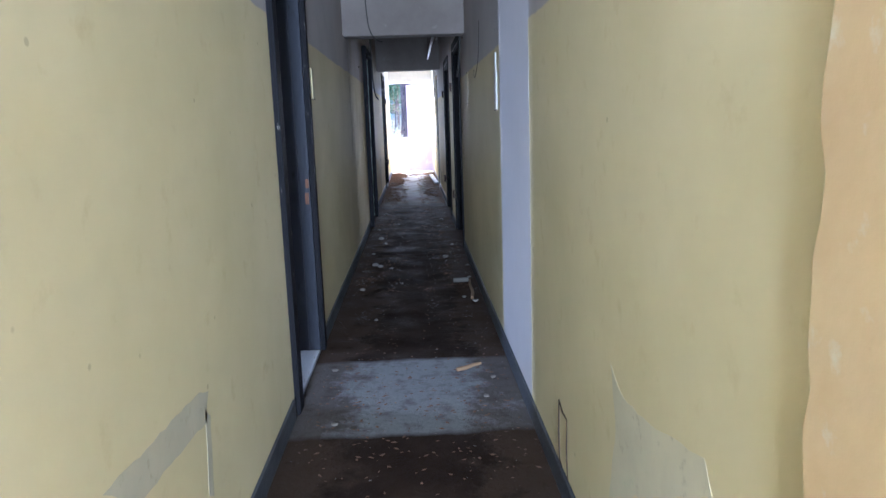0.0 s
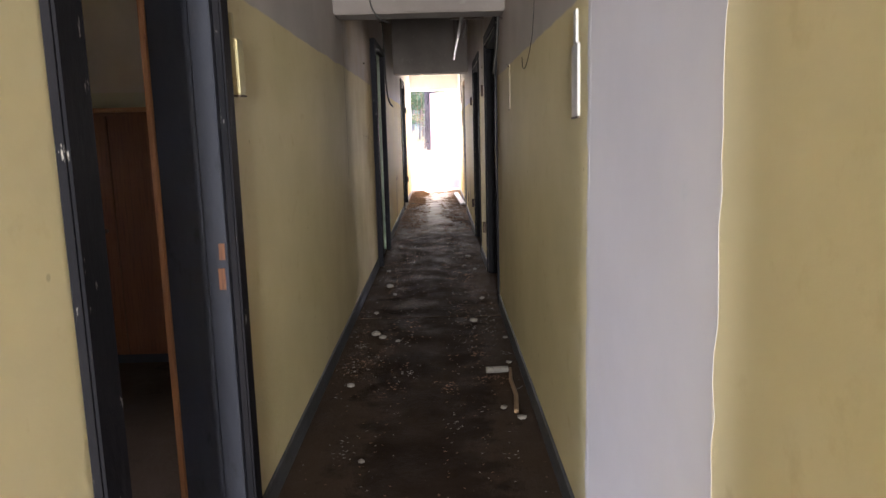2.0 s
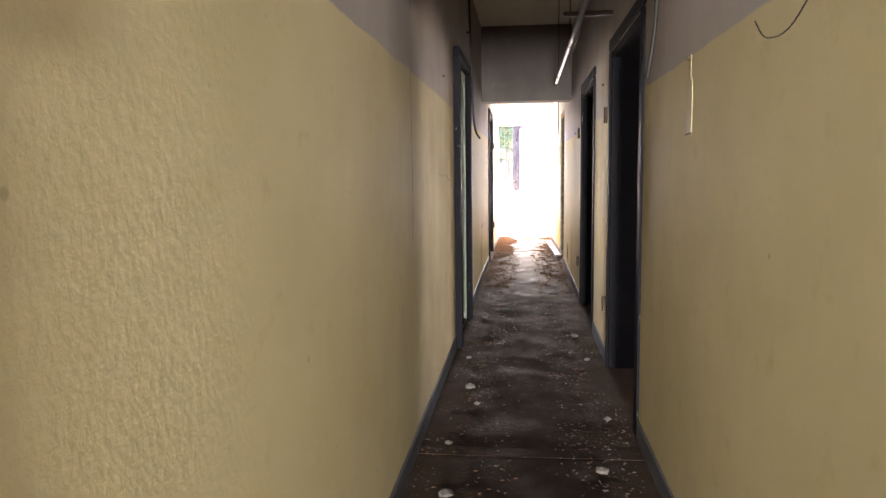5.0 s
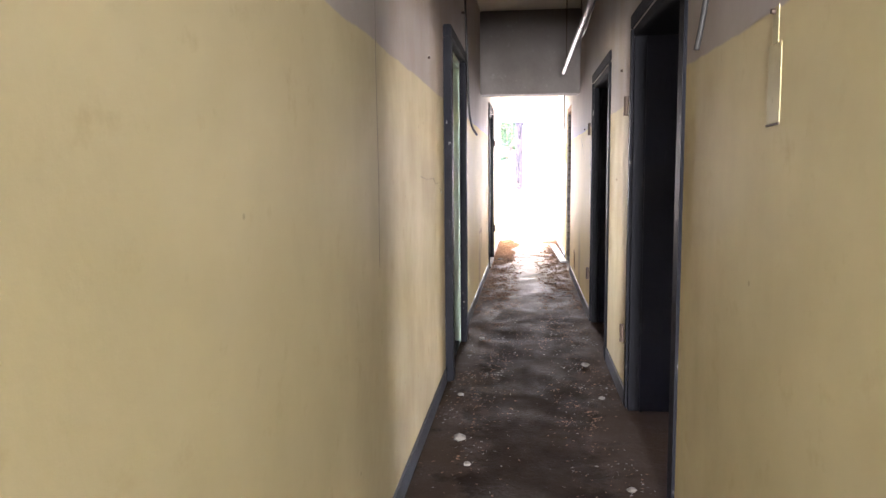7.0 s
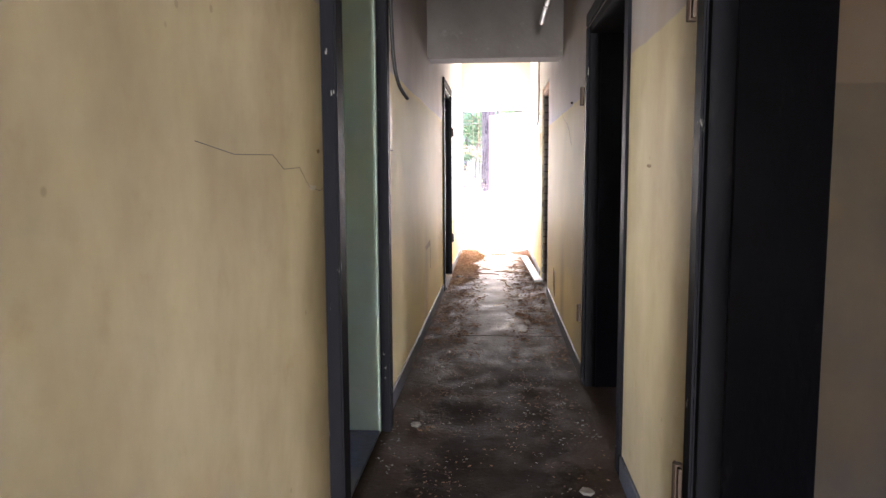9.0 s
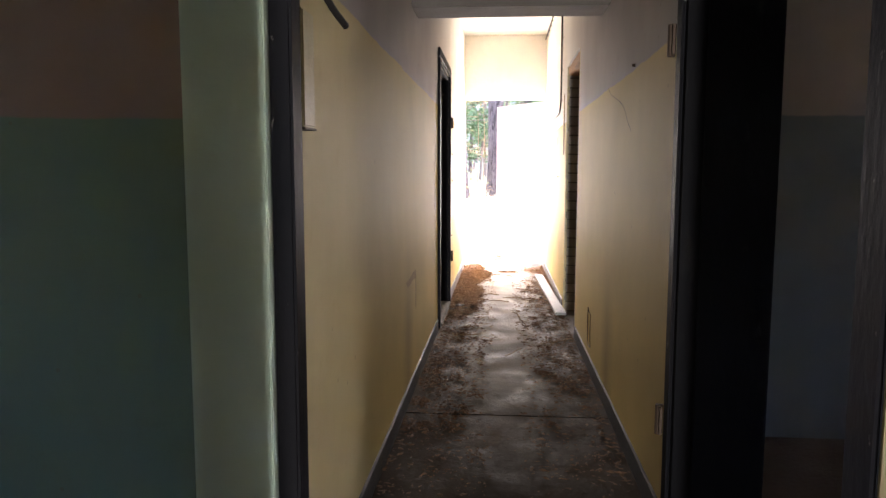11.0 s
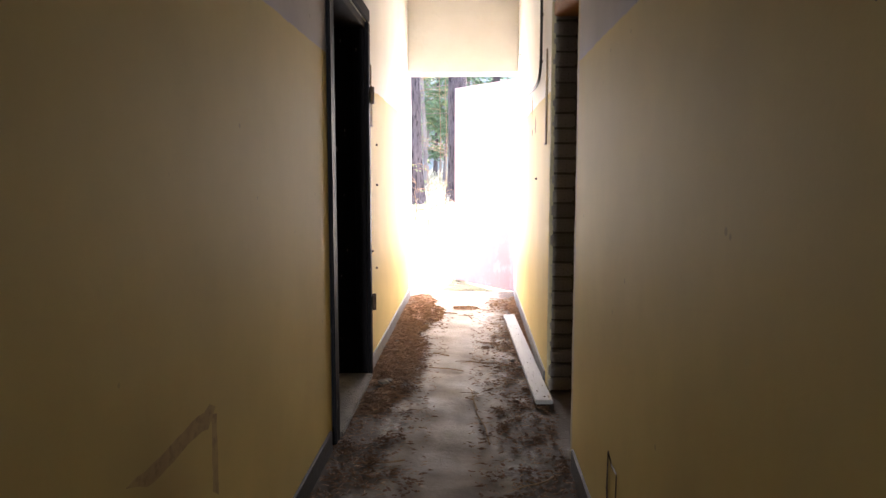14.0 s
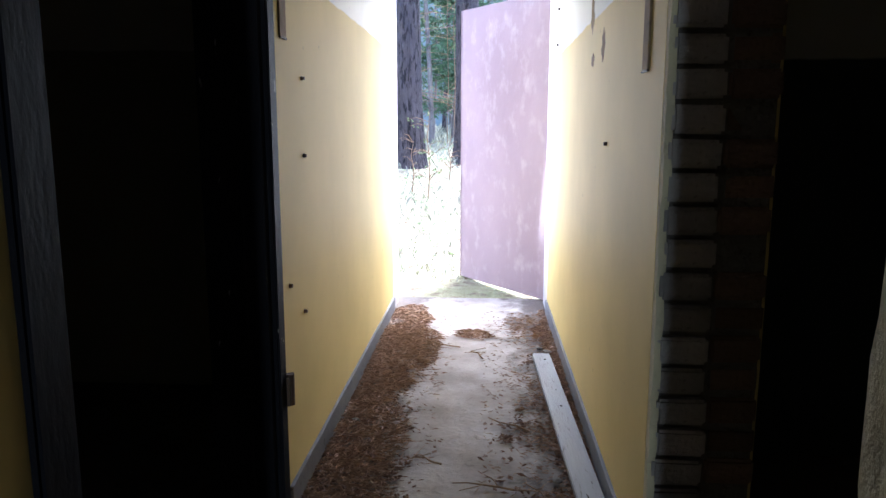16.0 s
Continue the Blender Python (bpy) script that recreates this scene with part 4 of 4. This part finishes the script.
for a, b in ((-0.60, -0.205), (-0.195, 0.195), (0.205, 0.60)):
    d = part("door", boxed(a, b, -0.242, -0.221, 0.08, 1.44, bevel=0.003), M_VENEER, wardrobe)
    part("knob", tube(bmesh.new(), [(b - 0.05, -0.242, 0.8), (b - 0.05, -0.265, 0.8)], [0.008, 0.013], 8), M_RUST, d)

# ---- outside ----
def land(x, y):
    """Height of the ground."""
    def s(a, b, v):
        v = min(max((v - a) / (b - a), 0), 1)
        return v * v * (3 - 2 * v)
    bumps = 0.05 * noise.noise((x * 0.5, y * 0.5, 3.0)) + 0.1 * noise.noise((x * 0.11, y * 0.11, 8.0))
    away = s(15.8, 20, y)
    return -0.045 + 0.84 * s(16.2, 20.5, y) + 0.5 * s(20, 45, y) + bumps * away


bm = bmesh.new()
grid_n = 70
axis = [math.copysign(abs(k / grid_n) ** 2.6, k) for k in range(-grid_n, grid_n + 1)]
gv = [[bm.verts.new((u * 900, 17.5 + v * 900, land(u * 900, 17.5 + v * 900))) for u in axis] for v in axis]
for i in range(len(axis) - 1):
    for j in range(len(axis) - 1):
        bm.faces.new((gv[i][j], gv[i][j + 1], gv[i + 1][j + 1], gv[i + 1][j]))
tagged(part("ground", bm, M_GROUND, smooth=True), "mossy forest floor with grass and leaf litter", kind="structure")

# steel door standing open outwards
steel_door = thing("steel_door", "red-oxide painted steel door standing open", "door", (0.56, 15.85, 0.0))
part("leaf", boxed(-1.12, 0.0, 0.0, 0.04, 0.0, 2.19, bevel=0.004), M_STEELDOOR, steel_door)
part("edge_fold", boxed(-1.128, -1.121, -0.004, 0.044, 0.0, 2.19, bevel=0.002), M_STEELDOOR, steel_door)
for z in (0.35, 0.78, 1.05, 2.02):
    part("bolt", boxed(-1.145, -1.129, 0.008, 0.03, z, z + 0.05, bevel=0.003), M_RUST, steel_door)
for z in (0.3, 1.85):
    part("hinge", tube(bmesh.new(), [(0.012, 0.05, z), (0.012, 0.05, z + 0.14)], 0.012, 8), M_RUST, steel_door)
steel_door.rotation_euler = (0, 0, radians(-53))


def ground_place(x0, x1, y0, y1, keep=lambda x, y: True):
    def f(r):
        while True:
            x, y = r.uniform(x0, x1), r.uniform(y0, y1)
            if keep(x, y):
                return x, y, land(x, y)
    return f


litter("dead_leaves", "dark dead leaves scattered before the doorway", 2600, ground_place(-4, 4, 16.0, 21), 0.022, M_LEAF, 61)
litter("moss_tufts", "low green moss cushions", 2600, ground_place(-4, 4, 17.0, 22), 0.03, M_LEAFGREEN, 62, 0.6)


def grass(name, label, count, place, h, seed):
    r = random.Random(seed)
    verts, faces = [], []
    for _ in range(count):
        x, y, z = place(r)
        a, hh, w = r.uniform(0, 6.283), h * r.uniform(0.4, 1.3), 0.004
        lx, ly = r.uniform(-0.6, 0.6) * hh, r.uniform(-0.6, 0.6) * hh
        c, s = math.cos(a) * w, math.sin(a) * w
        b = len(verts)
        verts += [(x - c, y - s, z), (x + c, y + s, z), (x + c * 0.6 + lx * 0.3, y + s * 0.6 + ly * 0.3, z + hh * 0.6), (x + lx, y + ly, z + hh)]
        faces += [(b, b + 1, b + 2), (b, b + 2, b + 3)]
    me = bpy.data.meshes.new(name)
    me.from_pydata(verts, [], faces)
    me.materials.append(M_GRASS)
    return tagged(new(name, me), label, "grass", kind="stuff")


grass("dry_grass", "pale dry grass under the pines", 4500, ground_place(-5, 4, 18.0, 24), 0.10, 63)
grass("dry_grass", "thin moss and grass before the doorway", 5000, ground_place(-3, 3, 16.6, 19), 0.06, 64)
grass("dry_grass", "pale dry grass deeper in the wood", 9000, ground_place(-9, 8, 24, 40), 0.2, 65)


def pine(x, y, r, h, seed, crown_from, bark=M_BARK, label="tall pine with dark furrowed bark", lean=0.0, limbs=14, tufts=26, dead=0):
    rr = random.Random(seed)
    z0 = land(x, y) - 0.15
    t = thing("pine_tree", label, "tree", (x, y, z0), "pines")
    bm = bmesh.new()
    n = 26
    pts, rad = [], []
    for i in range(n + 1):
        f = (i / n) ** 1.8
        pts.append((lean * h * f + 0.04 * math.sin(f * 9 + seed), 0.03 * math.cos(f * 7 + seed), h * f))
        rad.append(r * (1 - 0.85 * f) * (1 + 0.55 * math.exp(-h * f / 0.28)))
    sides = 28 if r > 0.12 else 8
    tube(bm, pts, rad, sides)
    if sides == 28:
        # furrowed plates
        for v in bm.verts:
            ax = Vector((lean * v.co.z, 0, v.co.z))
            d = v.co - ax
            d.z = 0
            a = math.atan2(d.y, d.x)
            v.co += d.normalized() * 0.02 * noise.noise((a * 4, seed, v.co.z * 1.3)) if d.length > 1e-4 else Vector()
    part("trunk", bm, bark, t, smooth=sides != 28)
    verts, faces = [], []
    lb = bmesh.new()
    for k in range(limbs):
        f = crown_from + (1 - crown_from) * (k + rr.random()) / limbs
        a, ln = rr.uniform(0, 6.283), (h * 0.17) * (1.15 - 0.8 * f) * rr.uniform(0.6, 1.2) + 0.3
        base = Vector((lean * h * f, 0, h * f))
        tip = base + Vector((math.cos(a) * ln, math.sin(a) * ln, rr.uniform(-0.12, 0.25) * ln))
        midp = base.lerp(tip, 0.5) + Vector((0, 0, rr.uniform(-0.05, 0.1) * ln))
        tube(lb, [base, midp, tip], [max(r * 0.14, 0.012), max(r * 0.1, 0.008), 0.004], 5)
        for _ in range(tufts):
            u = rr.uniform(0.25, 1.05)
            c = base.lerp(tip, u) + Vector((rr.gauss(0, 0.1 * ln), rr.gauss(0, 0.1 * ln), rr.gauss(0, 0.06 * ln)))
            for _ in range(5):
                d = Vector((rr.gauss(0, 1), rr.gauss(0, 1), rr.gauss(0, 0.6))).normalized() * rr.uniform(0.08, 0.2)
                s = d.cross(Vector((rr.gauss(0, 1), rr.gauss(0, 1), rr.gauss(0, 1)))).normalized() * 0.025
                b = len(verts)
                verts += [tuple(c - s), tuple(c + s), tuple(c + d)]
                faces.append((b, b + 1, b + 2))
    for k in range(dead):
        f = rr.uniform(0.08, crown_from)
        a, ln = rr.uniform(0, 6.283), rr.uniform(0.6, 1.6)
        base = Vector((lean * h * f, 0, h * f))
        tip = base + Vector((math.cos(a) * ln, math.sin(a) * ln, rr.uniform(-0.3, 0.35) * ln))
        tube(lb, [base, base.lerp(tip, 0.5) + Vector((0, 0, 0.05)), tip], [0.016, 0.01, 0.004], 5)
    tagged(part("limbs", lb, M_THINBARK, t), kind="stuff")
    if faces:
        me = bpy.data.meshes.new("crown")
        me.from_pydata(verts, [], faces)
        me.materials.append(M_FOLIAGE)
        c = tagged(new("crown", me), kind="stuff")
        c.parent = t


pine(-0.92, 20.0, 0.175, 17, 1, 0.5, lean=-0.012, label="thick pine with furrowed dark bark near the doorway")
pine(-0.2, 20.5, 0.165, 18, 2, 0.5, lean=0.012, label="leaning pine with furrowed dark bark behind the steel door")
rnd = random.Random(21)
spots = [(-0.65, 27.5), (-2.4, 23), (1.9, 22.5), (3.6, 25), (-4.6, 26), (-1.7, 29), (-0.3, 31), (-1.3, 35), (0.7, 27)]
for k in range(9):
    spots.append((-3.2 + 0.42 * k + rnd.uniform(-0.2, 0.2), 26 + (k * 5) % 13 + rnd.random()))
while len(spots) < 56:
    x, y = rnd.uniform(-17, 15), rnd.uniform(23, 48)
    if min((x - a) ** 2 + (y - b) ** 2 for a, b in spots) > 2.2:
        spots.append((x, y))
for i, (x, y) in enumerate(spots):
    if i % 3 == 0 or 8 < i < 18:
        pine(x, y, rnd.uniform(0.04, 0.07), rnd.uniform(7, 10), 30 + i, 0.12, M_THINBARK, "slim young conifer with low green boughs", rnd.uniform(-0.03, 0.03), 32, 34, 3)
    else:
        pine(x, y, rnd.uniform(0.05, 0.15), rnd.uniform(12, 17), 30 + i, 0.28, M_BARK, "slender pine in the wood", rnd.uniform(-0.02, 0.02), 16, 22, 5)


def sapling(x, y, h, seed, leaves=True):
    rr = random.Random(seed)
    t = thing("sapling", "bare thin sapling with a few pale leaves", "sapling", (x, y, land(x, y) - 0.02), "saplings")
    bm = bmesh.new()
    tips = []
    tube(bm, [(0, 0, 0), (0.02, 0.01, h * 0.4), (-0.01, 0, h * 0.75), (0.02, 0, h)], [0.008, 0.006, 0.004, 0.002], 5)
    for k in range(16):
        f = rr.uniform(0.2, 1)
        a, ln = rr.uniform(0, 6.283), rr.uniform(0.12, 0.4) * h
        base = Vector((0.01, 0, h * f))
        tip = base + Vector((math.cos(a) * ln, math.sin(a) * ln, rr.uniform(-0.1, 0.6) * ln))
        tube(bm, [base, base.lerp(tip, 0.55) + Vector((0, 0, 0.03)), tip], [0.004, 0.003, 0.0015], 4)
        tips.append((base, tip))
    tagged(part("stem", bm, M_STICK, t), kind="stuff")
    if leaves:
        verts, faces = [], []
        for base, tip in tips:
            for _ in range(5):
                c = base.lerp(tip, rr.uniform(0.5, 1.05))
                d = Vector((rr.gauss(0, 1), rr.gauss(0, 1), rr.gauss(0, 1))).normalized() * 0.025
                s = d.cross(Vector((0.3, 0.5, 1))).normalized() * 0.012
                b = len(verts)
                verts += [tuple(c), tuple(c + d * 0.5 - s), tuple(c + d), tuple(c + d * 0.5 + s)]
                faces.append((b, b + 1, b + 2, b + 3))
        me = bpy.data.meshes.new("leaves")
        me.from_pydata(verts, [], faces)
        me.materials.append(M_LEAFGREEN)
        new("leaves", me).parent = t


for i, (x, y, h, lv) in enumerate(((-0.55, 18.7, 0.95, True), (-0.35, 19.4, 0.5, False), (-0.75, 18.9, 0.6, False), (-0.25, 21.5, 1.6, False), (-1.0, 22.5, 2.4, True), (-0.5, 24, 3.0, False), (-1.7, 20.6, 1.2, True), (1.2, 19.5, 1.1, True), (-2.6, 19.8, 1.0, False), (-0.7, 25.5, 3.4, True), (-1.4, 26, 3.2, False))):
    sapling(x, y, h, 300 + i, lv)

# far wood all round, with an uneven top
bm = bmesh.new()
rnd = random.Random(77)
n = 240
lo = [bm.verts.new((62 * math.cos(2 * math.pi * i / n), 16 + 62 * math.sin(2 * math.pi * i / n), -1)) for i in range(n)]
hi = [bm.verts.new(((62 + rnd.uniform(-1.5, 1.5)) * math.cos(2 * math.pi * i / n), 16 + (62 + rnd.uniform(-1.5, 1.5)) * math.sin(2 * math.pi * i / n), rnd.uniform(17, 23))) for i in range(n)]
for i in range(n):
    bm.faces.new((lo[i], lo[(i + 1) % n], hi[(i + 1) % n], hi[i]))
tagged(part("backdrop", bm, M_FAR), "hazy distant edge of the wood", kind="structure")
